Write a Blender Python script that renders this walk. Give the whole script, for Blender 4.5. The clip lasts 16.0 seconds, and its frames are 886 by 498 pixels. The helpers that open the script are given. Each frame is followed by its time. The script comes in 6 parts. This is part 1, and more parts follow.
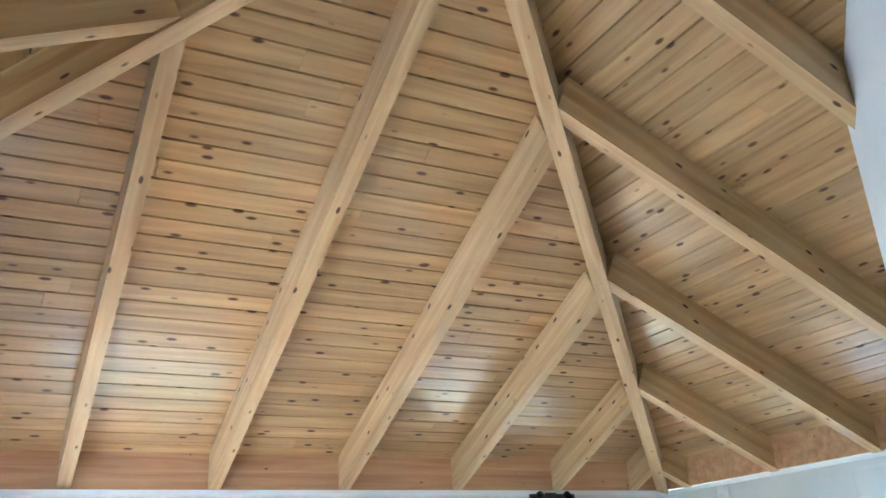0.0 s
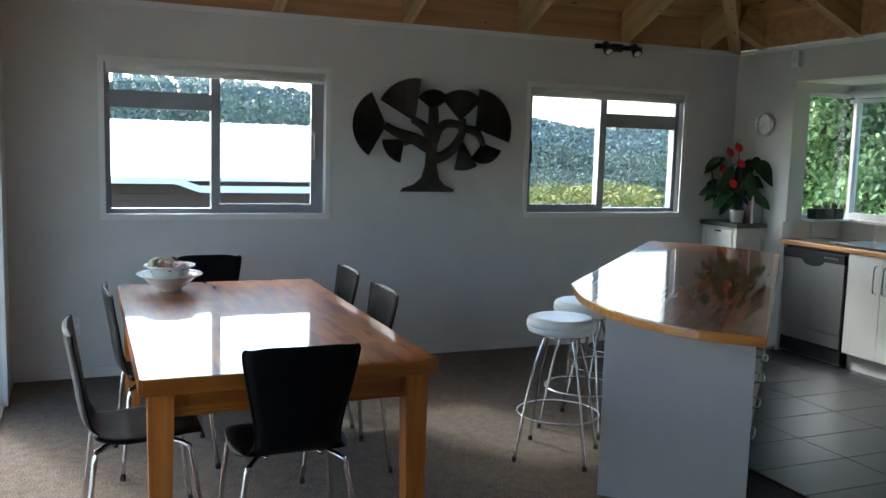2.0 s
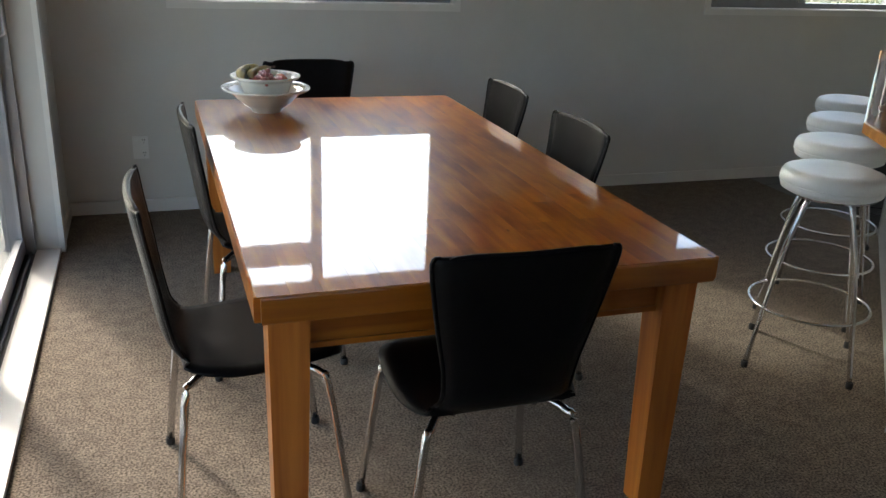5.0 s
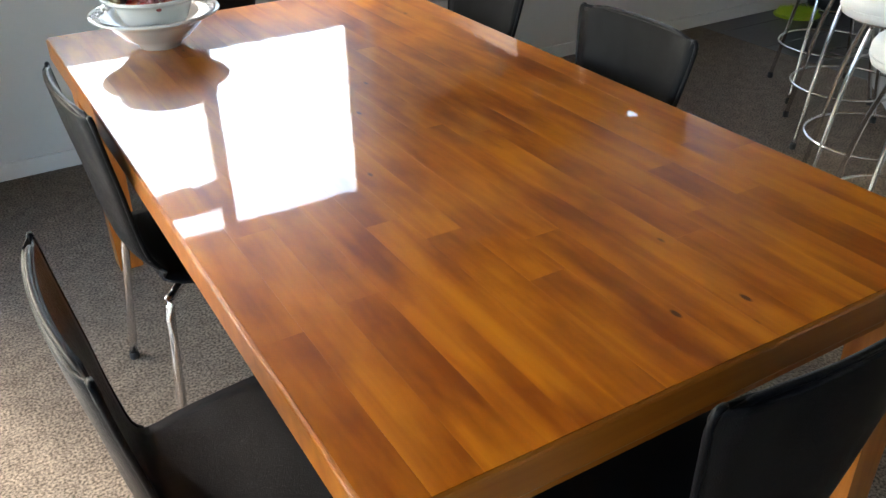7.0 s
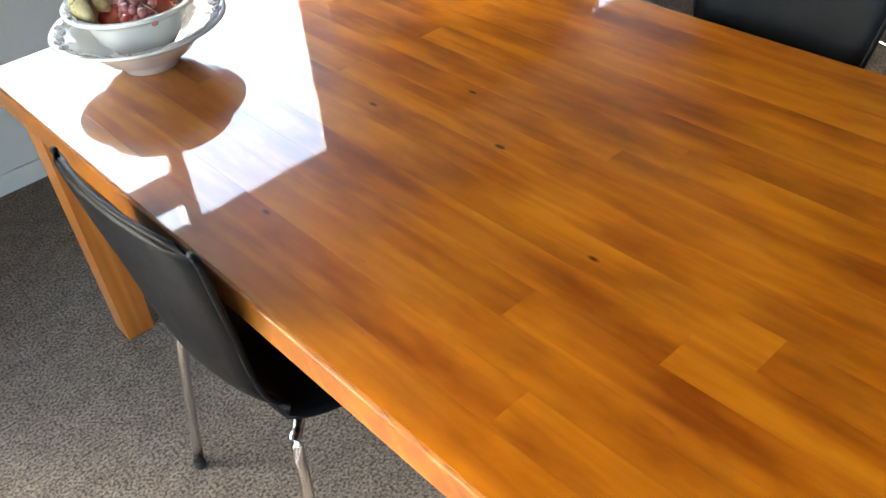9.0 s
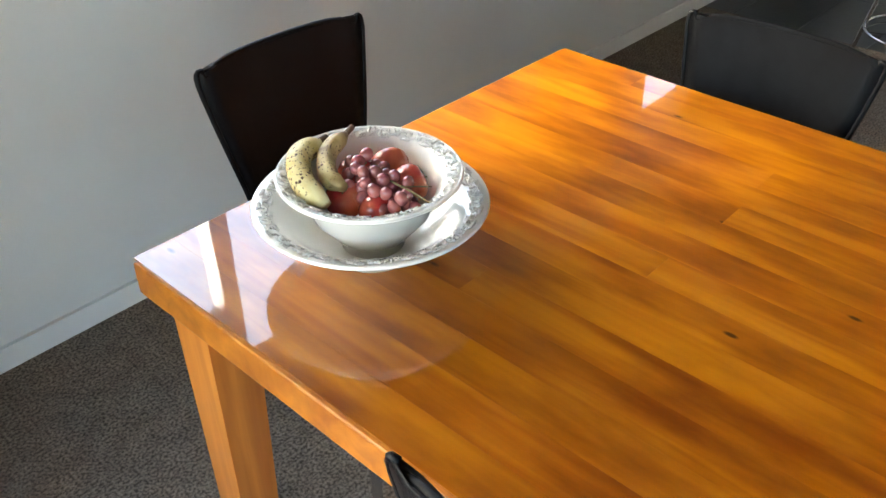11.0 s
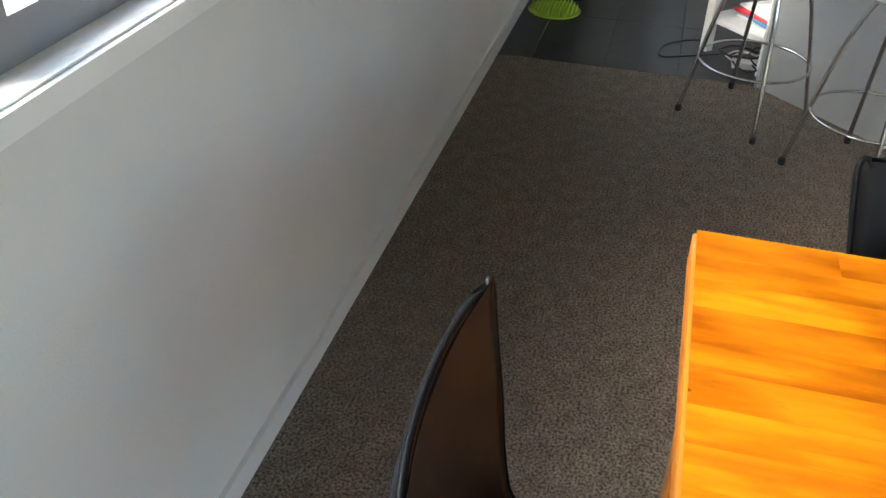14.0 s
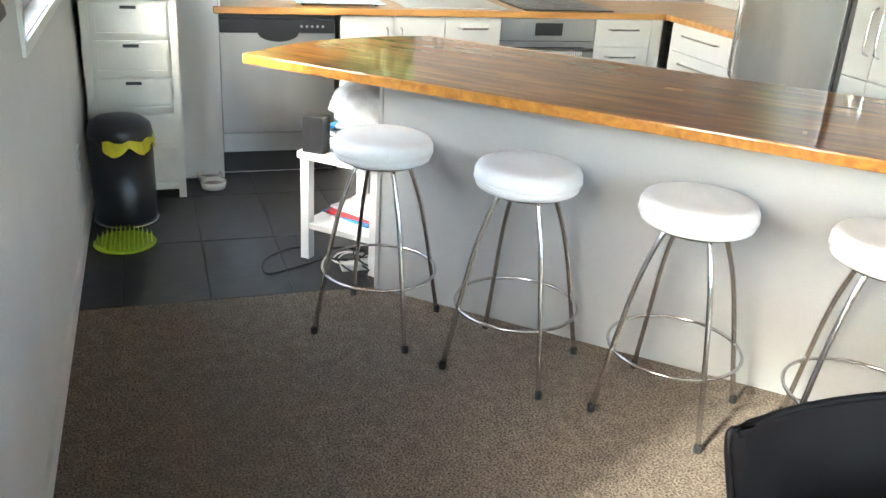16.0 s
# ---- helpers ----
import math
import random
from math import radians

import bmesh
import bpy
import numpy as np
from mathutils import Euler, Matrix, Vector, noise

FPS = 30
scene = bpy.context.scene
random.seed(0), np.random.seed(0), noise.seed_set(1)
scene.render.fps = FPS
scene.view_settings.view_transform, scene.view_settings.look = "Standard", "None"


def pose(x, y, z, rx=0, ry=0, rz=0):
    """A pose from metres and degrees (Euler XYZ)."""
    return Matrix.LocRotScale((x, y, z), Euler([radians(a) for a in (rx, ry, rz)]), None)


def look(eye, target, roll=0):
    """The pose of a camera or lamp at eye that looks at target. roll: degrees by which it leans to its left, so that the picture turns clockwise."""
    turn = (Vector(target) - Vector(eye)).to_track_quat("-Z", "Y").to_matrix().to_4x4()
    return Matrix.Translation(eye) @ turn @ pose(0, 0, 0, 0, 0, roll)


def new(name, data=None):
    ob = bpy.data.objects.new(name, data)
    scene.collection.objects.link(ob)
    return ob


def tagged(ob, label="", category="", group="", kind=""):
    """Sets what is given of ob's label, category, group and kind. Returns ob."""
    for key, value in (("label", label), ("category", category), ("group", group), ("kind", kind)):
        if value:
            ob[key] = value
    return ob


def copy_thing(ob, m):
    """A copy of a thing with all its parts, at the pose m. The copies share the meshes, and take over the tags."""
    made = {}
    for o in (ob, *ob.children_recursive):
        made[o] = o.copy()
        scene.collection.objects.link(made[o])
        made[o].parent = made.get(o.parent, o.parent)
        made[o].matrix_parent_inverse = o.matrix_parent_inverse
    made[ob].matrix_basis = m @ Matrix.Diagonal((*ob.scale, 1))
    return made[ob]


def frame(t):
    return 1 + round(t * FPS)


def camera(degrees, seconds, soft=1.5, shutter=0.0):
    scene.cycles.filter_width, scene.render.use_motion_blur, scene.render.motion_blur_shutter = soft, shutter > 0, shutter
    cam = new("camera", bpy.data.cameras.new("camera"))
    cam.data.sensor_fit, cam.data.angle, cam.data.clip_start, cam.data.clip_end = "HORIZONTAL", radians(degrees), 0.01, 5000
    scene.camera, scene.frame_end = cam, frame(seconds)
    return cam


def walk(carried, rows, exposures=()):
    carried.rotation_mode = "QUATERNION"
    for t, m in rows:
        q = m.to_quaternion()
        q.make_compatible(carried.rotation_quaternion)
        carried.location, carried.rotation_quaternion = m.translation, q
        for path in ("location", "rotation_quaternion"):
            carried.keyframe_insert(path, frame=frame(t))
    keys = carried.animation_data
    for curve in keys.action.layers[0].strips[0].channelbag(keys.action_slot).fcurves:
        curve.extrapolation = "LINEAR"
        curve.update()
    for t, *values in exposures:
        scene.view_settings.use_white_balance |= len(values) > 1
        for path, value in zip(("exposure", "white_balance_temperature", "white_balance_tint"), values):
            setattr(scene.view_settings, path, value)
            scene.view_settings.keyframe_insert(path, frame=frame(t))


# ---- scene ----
cam = camera(54.4, 16.0)
PATH = [
    (0.1, (-0.302, -5.975, 1.683), (0.577, -4.334, 2.415), -3.0),
    (0.5, (-0.267, -6.011, 1.687), (0.59, -4.322, 2.331), -1.9),
    (1, (-0.122, -5.991, 1.65), (0.71, -4.199, 1.96), -0.9),
    (1.5, (-0.121, -5.941, 1.604), (0.688, -4.112, 1.595), 0.5),
    (2, (-0.121, -5.908, 1.541), (0.644, -4.074, 1.308), 1.6),
    (2.5, (-0.107, -5.779, 1.484), (0.597, -3.937, 1.147), 2.5),
    (3, (-0.068, -5.583, 1.474), (0.587, -3.735, 1.079), 3.2),
    (3.5, (-0.069, -5.387, 1.466), (0.539, -3.537, 1.011), 3.4),
    (4, (-0.076, -5.094, 1.451), (0.486, -3.254, 0.905), 3.4),
    (4.2, (-0.088, -4.989, 1.456), (0.464, -3.16, 0.867), 3.2),
    (6.3, (-0.167, -3.782, 1.41), (0.61, -2.167, 0.523), -0.1),
    (6.5, (-0.174, -3.71, 1.423), (0.62, -2.131, 0.487), -0.4),
    (7, (-0.21, -3.484, 1.437), (0.649, -1.991, 0.42), -1.4),
    (7.5, (-0.241, -3.277, 1.434), (0.677, -1.869, 0.351), -2.3),
    (8, (-0.246, -3.072, 1.456), (0.714, -1.773, 0.276), -4.1),
    (8.5, (-0.269, -2.898, 1.493), (0.686, -1.708, 0.2), -5.6),
    (9, (-0.313, -2.702, 1.504), (0.667, -1.499, 0.242), -5.7),
    (9.2, (-0.328, -2.638, 1.493), (0.669, -1.419, 0.26), -5.6),
    (11.3, (-0.417, -1.785, 1.492), (0.789, -0.689, 0.333), 0.2),
    (11.5, (-0.383, -1.737, 1.494), (0.813, -0.626, 0.339), -0.1),
    (12, (-0.359, -1.529, 1.506), (0.865, -0.447, 0.353), 0.3),
    (12.3, (-0.351, -1.4, 1.497), (0.886, -0.35, 0.328), 0.3),
    (12.5, (-0.361, -1.33, 1.514), (0.884, -0.302, 0.335), -0.2),
    (13, (-0.332, -1.11, 1.53), (1.09, -0.358, 0.341), 2.7),
    (13.5, (-0.231, -0.901, 1.509), (1.31, -0.385, 0.343), 3.5),
    (14, (-0.115, -0.719, 1.508), (1.468, -0.309, 0.357), 1.5),
    (14.5, (0.011, -0.569, 1.495), (1.652, -0.532, 0.352), 4.6),
    (15, (0.134, -0.441, 1.499), (1.8, -0.743, 0.435), 5.0),
    (15.3, (0.227, -0.403, 1.501), (1.922, -0.866, 0.544), 4.6),
    (15.5, (0.298, -0.389, 1.509), (2.007, -0.96, 0.641), 4.7),
    (16, (0.422, -0.337, 1.511), (2.164, -0.945, 0.739), 3.6),
]
EXPOSURES = [(0.0, 5.65, 4800, 8), (0.5, 5.0, 4700, 8), (1.0, 4.15, 4800, 7), (1.5, 3.35, 5100, 7), (2.0, 3.0, 5700, 8),
             (2.5, 2.85, 6000, 9), (3.5, 2.7, 6500, 10), (4.2, 2.7, 6700, 10), (6.3, 3.4, 6600, 10), (9.2, 4.0, 6600, 10),
             (11.3, 4.1, 6900, 10), (13.0, 4.1, 6700, 10), (14.5, 4.1, 6700, 9), (15.0, 4.3, 6600, 9), (16.0, 4.65, 6500, 10)]
walk(cam, [(t, look(eye, target, roll)) for t, eye, target, roll in PATH], EXPOSURES)

# ---- light ----
SUN_DIR = Vector((0.45, -0.89, -0.73)).normalized()
world = bpy.data.worlds.new("world")
scene.world = world
world.use_nodes = True
wn = world.node_tree
sky = wn.nodes.new("ShaderNodeTexSky")
sky.sky_type = "NISHITA"
sky.sun_disc = False
sky.sun_elevation = math.asin(-SUN_DIR.z)
sky.sun_rotation = math.atan2(-SUN_DIR.x, -SUN_DIR.y)
sky.air_density, sky.dust_density, sky.ozone_density = 1.0, 3.0, 1.0
wn.nodes["Background"].inputs[1].default_value = 0.15
wn.links.new(sky.outputs[0], wn.nodes["Background"].inputs[0])
sun_data = bpy.data.lights.new("sun", "SUN")
sun_data.energy, sun_data.angle, sun_data.color = 0.45, radians(4.0), (1.0, 0.95, 0.88)
sun = new("sun", sun_data)
sun.matrix_world = look((-6, 12, 12), Vector((-6, 12, 12)) + SUN_DIR)


# ---- materials ----
def mat(name, color, rough=0.5, metal=0.0, scale=8.0, vary=0.08, bump=0.05, bump_scale=None, coat=0.0, second=None, spec=0.5,
        stretch=(1, 1, 1), emit=None, island=False):
    """A surface with variation at two scales and a fine relief."""
    m = bpy.data.materials.new(name)
    m.use_nodes = True
    nt = m.node_tree
    N, L = nt.nodes, nt.links
    b = N["Principled BSDF"]
    tc = N.new("ShaderNodeTexCoord")
    mp = N.new("ShaderNodeMapping")
    mp.inputs["Scale"].default_value = stretch
    L.new(tc.outputs["Object"], mp.inputs[0])
    n1 = N.new("ShaderNodeTexNoise")
    n1.inputs["Scale"].default_value, n1.inputs["Detail"].default_value = scale, 6
    L.new(mp.outputs[0], n1.inputs["Vector"])
    n2 = N.new("ShaderNodeTexNoise")
    n2.inputs["Scale"].default_value, n2.inputs["Detail"].default_value = scale * 0.13, 3
    L.new(mp.outputs[0], n2.inputs["Vector"])
    mx = N.new("ShaderNodeMix")
    mx.data_type = "RGBA"
    c = Vector(color)
    s = Vector(second) if second else c * (1 + vary)
    f = c if second else c * (1 - vary)
    mx.inputs["A"].default_value = (*f, 1)
    mx.inputs["B"].default_value = (*[min(1, v) for v in s], 1)
    cr = N.new("ShaderNodeMapRange")
    cr.inputs["From Min"].default_value, cr.inputs["From Max"].default_value = 0.36, 0.64
    L.new(n1.outputs["Fac"], cr.inputs["Value"])
    L.new(cr.outputs[0], mx.inputs["Factor"])
    mx2 = N.new("ShaderNodeMix")
    mx2.data_type, mx2.blend_type = "RGBA", "MULTIPLY"
    mx2.inputs["Factor"].default_value = 1
    rp = N.new("ShaderNodeMapRange")
    rp.inputs["From Min"].default_value, rp.inputs["From Max"].default_value = 0.3, 0.7
    rp.inputs["To Min"].default_value, rp.inputs["To Max"].default_value = 1 - vary, 1 + vary
    L.new(n2.outputs["Fac"], rp.inputs["Value"])
    L.new(mx.outputs["Result"], mx2.inputs["A"])
    L.new(rp.outputs[0], mx2.inputs["B"])
    out = mx2.outputs["Result"]
    L.new(out, b.inputs["Base Color"])
    rr = N.new("ShaderNodeMapRange")
    rr.inputs["To Min"].default_value, rr.inputs["To Max"].default_value = max(0, rough * 0.8), min(1, rough * 1.2)
    L.new(n1.outputs["Fac"], rr.inputs["Value"])
    L.new(rr.outputs[0], b.inputs["Roughness"])
    b.inputs["Metallic"].default_value = metal
    b.inputs["Coat Weight"].default_value = coat
    b.inputs["Coat Roughness"].default_value = 0.04
    b.inputs["Specular IOR Level"].default_value = spec
    if bump:
        bp = N.new("ShaderNodeBump")
        bp.inputs["Strength"].default_value, bp.inputs["Distance"].default_value = min(1, bump * 4), 0.002
        n3 = N.new("ShaderNodeTexNoise")
        n3.inputs["Scale"].default_value, n3.inputs["Detail"].default_value = bump_scale or scale * 6, 4
        L.new(mp.outputs[0], n3.inputs["Vector"])
        L.new(n3.outputs["Fac"], bp.inputs["Height"])
        L.new(bp.outputs[0], b.inputs["Normal"])
    if emit:
        b.inputs["Emission Color"].default_value = (*emit[:3], 1)
        b.inputs["Emission Strength"].default_value = emit[3]
    return m


def wood(name, light, dark, along="x", rough=0.45, coat=0.0, knots=0.0, ring=14.0, coat_rough=0.03, hue=0.25, source="island", grain=1.0,
         blotch=0.0):
    """Timber: grain drawn out along one axis, knots, a tone for every piece, and lacquer where coat is given."""
    m = bpy.data.materials.new(name)
    m.use_nodes = True
    nt = m.node_tree
    N, L = nt.nodes, nt.links
    b = N["Principled BSDF"]
    tc = N.new("ShaderNodeTexCoord")
    if source == "object":
        rnd = N.new("ShaderNodeObjectInfo").outputs["Random"]
    else:
        rnd = N.new("ShaderNodeNewGeometry").outputs["Random Per Island"]
    off = N.new("ShaderNodeMath")
    off.operation = "MULTIPLY"
    off.inputs[1].default_value = 37.0
    L.new(rnd, off.inputs[0])
    comb = N.new("ShaderNodeCombineXYZ")
    for k in range(3):
        L.new(off.outputs[0], comb.inputs[k])
    add = N.new("ShaderNodeVectorMath")
    L.new(tc.outputs["Object"], add.inputs[0])
    L.new(comb.outputs[0], add.inputs[1])
    mp = N.new("ShaderNodeMapping")
    st = {"x": (0.06, 1, 1), "y": (1, 0.06, 1), "z": (1, 1, 0.06)}[along]
    mp.inputs["Scale"].default_value = st
    L.new(add.outputs[0], mp.inputs[0])
    n1 = N.new("ShaderNodeTexNoise")
    n1.inputs["Scale"].default_value, n1.inputs["Detail"].default_value = ring * 2.2, 5
    n1.inputs["Distortion"].default_value = 0.6
    L.new(mp.outputs[0], n1.inputs["Vector"])
    ramp = N.new("ShaderNodeValToRGB")
    ramp.color_ramp.elements[0].position, ramp.color_ramp.elements[1].position = 0.32, 0.68
    ramp.color_ramp.elements[0].color = (*[d + (l - d) * (1 - grain) for d, l in zip(dark, light)], 1)
    ramp.color_ramp.elements[1].color = (*light, 1)
    L.new(n1.outputs["Fac"], ramp.inputs[0])
    col = ramp.outputs[0]
    tone = N.new("ShaderNodeMapRange")
    tone.inputs["To Min"].default_value, tone.inputs["To Max"].default_value = 1 - hue, 1 + hue * 0.5
    L.new(rnd, tone.inputs["Value"])

    def times(a, fac_socket):
        x = N.new("ShaderNodeMix")
        x.data_type, x.blend_type = "RGBA", "MULTIPLY"
        x.inputs["Factor"].default_value = 1
        L.new(a, x.inputs["A"])
        L.new(fac_socket, x.inputs["B"])
        return x.outputs["Result"]

    col = times(col, tone.outputs[0])
    if blotch:
        n4 = N.new("ShaderNodeTexNoise")
        n4.inputs["Scale"].default_value, n4.inputs["Detail"].default_value = 13.0, 7
        mp4 = N.new("ShaderNodeMapping")
        mp4.inputs["Scale"].default_value = tuple(max(0.3, v) for v in st)
        L.new(add.outputs[0], mp4.inputs[0])
        L.new(mp4.outputs[0], n4.inputs["Vector"])
        bl = N.new("ShaderNodeValToRGB")
        bl.color_ramp.elements[0].position, bl.color_ramp.elements[1].position = 0.33, 0.58
        bl.color_ramp.elements[0].color = (1 - blotch, (1 - blotch) * 0.72, (1 - blotch) * 0.5, 1)
        bl.color_ramp.elements[1].color = (1, 1, 1, 1)
        L.new(n4.outputs["Fac"], bl.inputs[0])
        col = times(col, bl.outputs[0])
    if knots:
        vo = N.new("ShaderNodeTexVoronoi")
        vo.inputs["Scale"].default_value = 1.0
        mp2 = N.new("ShaderNodeMapping")
        mp2.inputs["Scale"].default_value = {"x": (5.0, 12, 12), "y": (12, 5.0, 12), "z": (12, 12, 5.0)}[along]
        L.new(add.outputs[0], mp2.inputs[0])
        L.new(mp2.outputs[0], vo.inputs["Vector"])
        kr = N.new("ShaderNodeValToRGB")
        kr.color_ramp.elements[0].position, kr.color_ramp.elements[1].position = knots * 0.55, knots
        kr.color_ramp.elements[0].color = (0.16, 0.08, 0.045, 1)
        kr.color_ramp.elements[1].color = (1, 1, 1, 1)
        L.new(vo.outputs["Distance"], kr.inputs[0])
        col = times(col, kr.outputs[0])
    L.new(col, b.inputs["Base Color"])
    b.inputs["Roughness"].default_value = rough
    b.inputs["Coat Weight"].default_value = coat
    b.inputs["Specular IOR Level"].default_value = 0.15 if coat >= 1 else 0.4
    b.inputs["Coat Roughness"].default_value = coat_rough
    b.inputs["Coat IOR"].default_value = 1.60 if coat >= 1 else 1.5
    bp = N.new("ShaderNodeBump")
    bp.inputs["Strength"].default_value, bp.inputs["Distance"].default_value = 0.15, 0.001
    L.new(n1.outputs["Fac"], bp.inputs["Height"])
    if not coat:
        L.new(bp.outputs[0], b.inputs["Normal"])
    else:
        nw = N.new("ShaderNodeTexNoise")
        nw.inputs["Scale"].default_value, nw.inputs["Detail"].default_value = 9.0, 2
        L.new(tc.outputs["Object"], nw.inputs["Vector"])
        bw = N.new("ShaderNodeBump")
        bw.inputs["Strength"].default_value, bw.inputs["Distance"].default_value = 0.12, 0.0015
        L.new(nw.outputs["Fac"], bw.inputs["Height"])
        L.new(bw.outputs[0], b.inputs["Coat Normal"])
    return m


def glass_mat(name, tint=(0.93, 0.96, 0.95)):
    m = bpy.data.materials.new(name)
    m.use_nodes = True
    N, L = m.node_tree.nodes, m.node_tree.links
    N.remove(N["Principled BSDF"])
    tr, gl, mix, fr = (N.new("ShaderNodeBsdf" + "Transparent"), N.new("ShaderNodeBsdfGlossy"), N.new("ShaderNodeMixShader"), N.new("ShaderNodeLayerWeight"))
    tr.inputs[0].default_value = (*tint, 1)
    gl.inputs["Roughness"].default_value = 0.02
    pw, sc_, ad = N.new("ShaderNodeMath"), N.new("ShaderNodeMath"), N.new("ShaderNodeMath")
    pw.operation, sc_.operation, ad.operation = "POWER", "MULTIPLY", "ADD"
    pw.inputs[1].default_value, sc_.inputs[1].default_value, ad.inputs[1].default_value = 4.0, 0.9, 0.04
    fr.inputs["Blend"].default_value = 0.5
    L.new(fr.outputs["Facing"], pw.inputs[0])
    L.new(pw.outputs[0], sc_.inputs[0])
    L.new(sc_.outputs[0], ad.inputs[0])
    L.new(ad.outputs[0], mix.inputs[0])
    L.new(tr.outputs[0], mix.inputs[1])
    L.new(gl.outputs[0], mix.inputs[2])
    L.new(mix.outputs[0], N["Material Output"].inputs[0])
    return m


M_WALL = mat("wall_paint", (0.61, 0.605, 0.585), 0.75, scale=3, vary=0.03, bump=0.05, bump_scale=180)
M_TRIM = mat("trim_paint", (0.72, 0.72, 0.70), 0.45, scale=5, vary=0.03, bump=0.01)
M_CARPET = mat("carpet", (0.062, 0.049, 0.038), 0.97, scale=145, second=(0.26, 0.215, 0.17), vary=0.18, bump=1.0, bump_scale=190, spec=0.1)
M_TILE = mat("slate_tile", (0.030, 0.031, 0.034), 0.32, scale=14, vary=0.25, bump=0.08, bump_scale=40)
M_GROUT = mat("grout", (0.05, 0.05, 0.052), 0.9, scale=30, vary=0.2)
M_BOARD = {a: wood("pine_boards_" + a, (0.54, 0.335, 0.135), (0.31, 0.168, 0.057), a, rough=0.34, coat=0.75, coat_rough=0.20, knots=0.19, ring=9, hue=0.16, grain=0.8) for a in "xy"}
M_BEAM = wood("pine_beam", (0.60, 0.41, 0.20), (0.40, 0.24, 0.095), "x", rough=0.45, knots=0.15, ring=8, hue=0.10)
M_BLOCK = wood("pine_blocking", (0.52, 0.31, 0.15), (0.36, 0.18, 0.08), "x", rough=0.45, knots=0.08, ring=8, hue=0.10)
M_STAVE = wood("lacquered_stave", (0.51, 0.172, 0.005), (0.325, 0.084, 0.003), "y", rough=0.35, coat=1.0, knots=0.07, ring=13, hue=0.09, source="object", blotch=0.5)
# Darker than the staves: shade on the sides is partly put into this colour.
M_TABLE_EDGE = wood("table_edge_wood_shaded", (0.40, 0.138, 0.014), (0.24, 0.066, 0.007), "x", rough=0.35, coat=0.4, ring=12, hue=0.1)
M_TABLE_LEG = wood("table_leg_wood", (0.52, 0.185, 0.032), (0.30, 0.082, 0.011), "z", rough=0.35, coat=0.5, ring=12, hue=0.1)
M_ISLAND = wood("island_wood", (0.36, 0.135, 0.022), (0.13, 0.036, 0.006), "x", rough=0.35, coat=1.0, knots=0.03, ring=16, hue=0.22, blotch=0.4, source="object", coat_rough=0.06)
M_BENCH = wood("bench_wood", (0.62, 0.32, 0.10), (0.42, 0.18, 0.05), "y", rough=0.35, coat=0.6, ring=12, hue=0.15)
M_ISLAND_EDGE = wood("island_edge_wood", (0.52, 0.235, 0.042), (0.32, 0.118, 0.018), "y", rough=0.35, coat=0.6, ring=14, hue=0.15)
M_BASE = mat("baseboard_paint", (0.65, 0.645, 0.625), 0.55, scale=4, vary=0.03, bump=0.02)
# Cabinet grey taken darker: the weaker light on the island's sides is painted in.
M_PANEL = mat("island_panel_paint_shaded", (0.37, 0.37, 0.36), 0.6, scale=3, vary=0.04, bump=0.05, bump_scale=150)
M_LEATHER = mat("black_leather", (0.004, 0.0042, 0.005), 0.33, scale=30, vary=0.2, bump=0.10, bump_scale=450, spec=0.10)
M_BROWNBACK = mat("dark_leather_back", (0.030, 0.017, 0.013), 0.55, scale=20, vary=0.2, bump=0.1, bump_scale=400)
M_CHROME = mat("chrome", (0.62, 0.62, 0.63), 0.16, 1.0, scale=20, vary=0.04, bump=0)
M_RUBBER = mat("black_rubber", (0.015, 0.015, 0.015), 0.7, scale=40, vary=0.1)
M_VINYL = mat("white_vinyl", (0.74, 0.74, 0.72), 0.38, scale=12, vary=0.03, bump=0.05, bump_scale=300)
M_ALU = mat("grey_aluminium", (0.27, 0.28, 0.30), 0.42, 0.3, scale=10, vary=0.05, bump=0.01)
M_ALU_L = mat("pale_aluminium", (0.34, 0.34, 0.365), 0.4, 0.5, scale=10, vary=0.05, bump=0.01)
M_GLASS = glass_mat("window_glass")
M_STEEL = mat("brushed_steel", (0.50, 0.50, 0.495), 0.31, 1.0, scale=9, vary=0.03, bump=0, stretch=(1, 1, 0.08))
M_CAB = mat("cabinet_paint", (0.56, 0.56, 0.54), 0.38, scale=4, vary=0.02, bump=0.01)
M_CREAM = mat("cream_paint", (0.66, 0.65, 0.58), 0.5, scale=6, vary=0.05, bump=0.04, bump_scale=60)
M_BLACK = mat("black_plastic", (0.014, 0.014, 0.016), 0.35, scale=12, vary=0.1)
M_DARKWOOD = mat("dark_top_wood", (0.035, 0.028, 0.025), 0.4, scale=12, vary=0.2, stretch=(1, 8, 1))
M_METALART = mat("bronzed_sheet_metal", (0.026, 0.023, 0.021), 0.42, 0.5, scale=14, vary=0.35, second=(0.050, 0.044, 0.038), bump=0.15, bump_scale=60)
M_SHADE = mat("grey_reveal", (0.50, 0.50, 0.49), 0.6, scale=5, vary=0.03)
M_BLIND = mat("roller_blind", (0.62, 0.62, 0.60), 0.8, scale=40, vary=0.04, bump=0.1, bump_scale=300)
M_PLATE = mat("white_plastic", (0.74, 0.74, 0.73), 0.35, scale=20, vary=0.02, bump=0)
M_CERAMIC = mat("cream_ceramic", (0.72, 0.70, 0.64), 0.16, scale=10, vary=0.03, bump=0.02, coat=0.4)


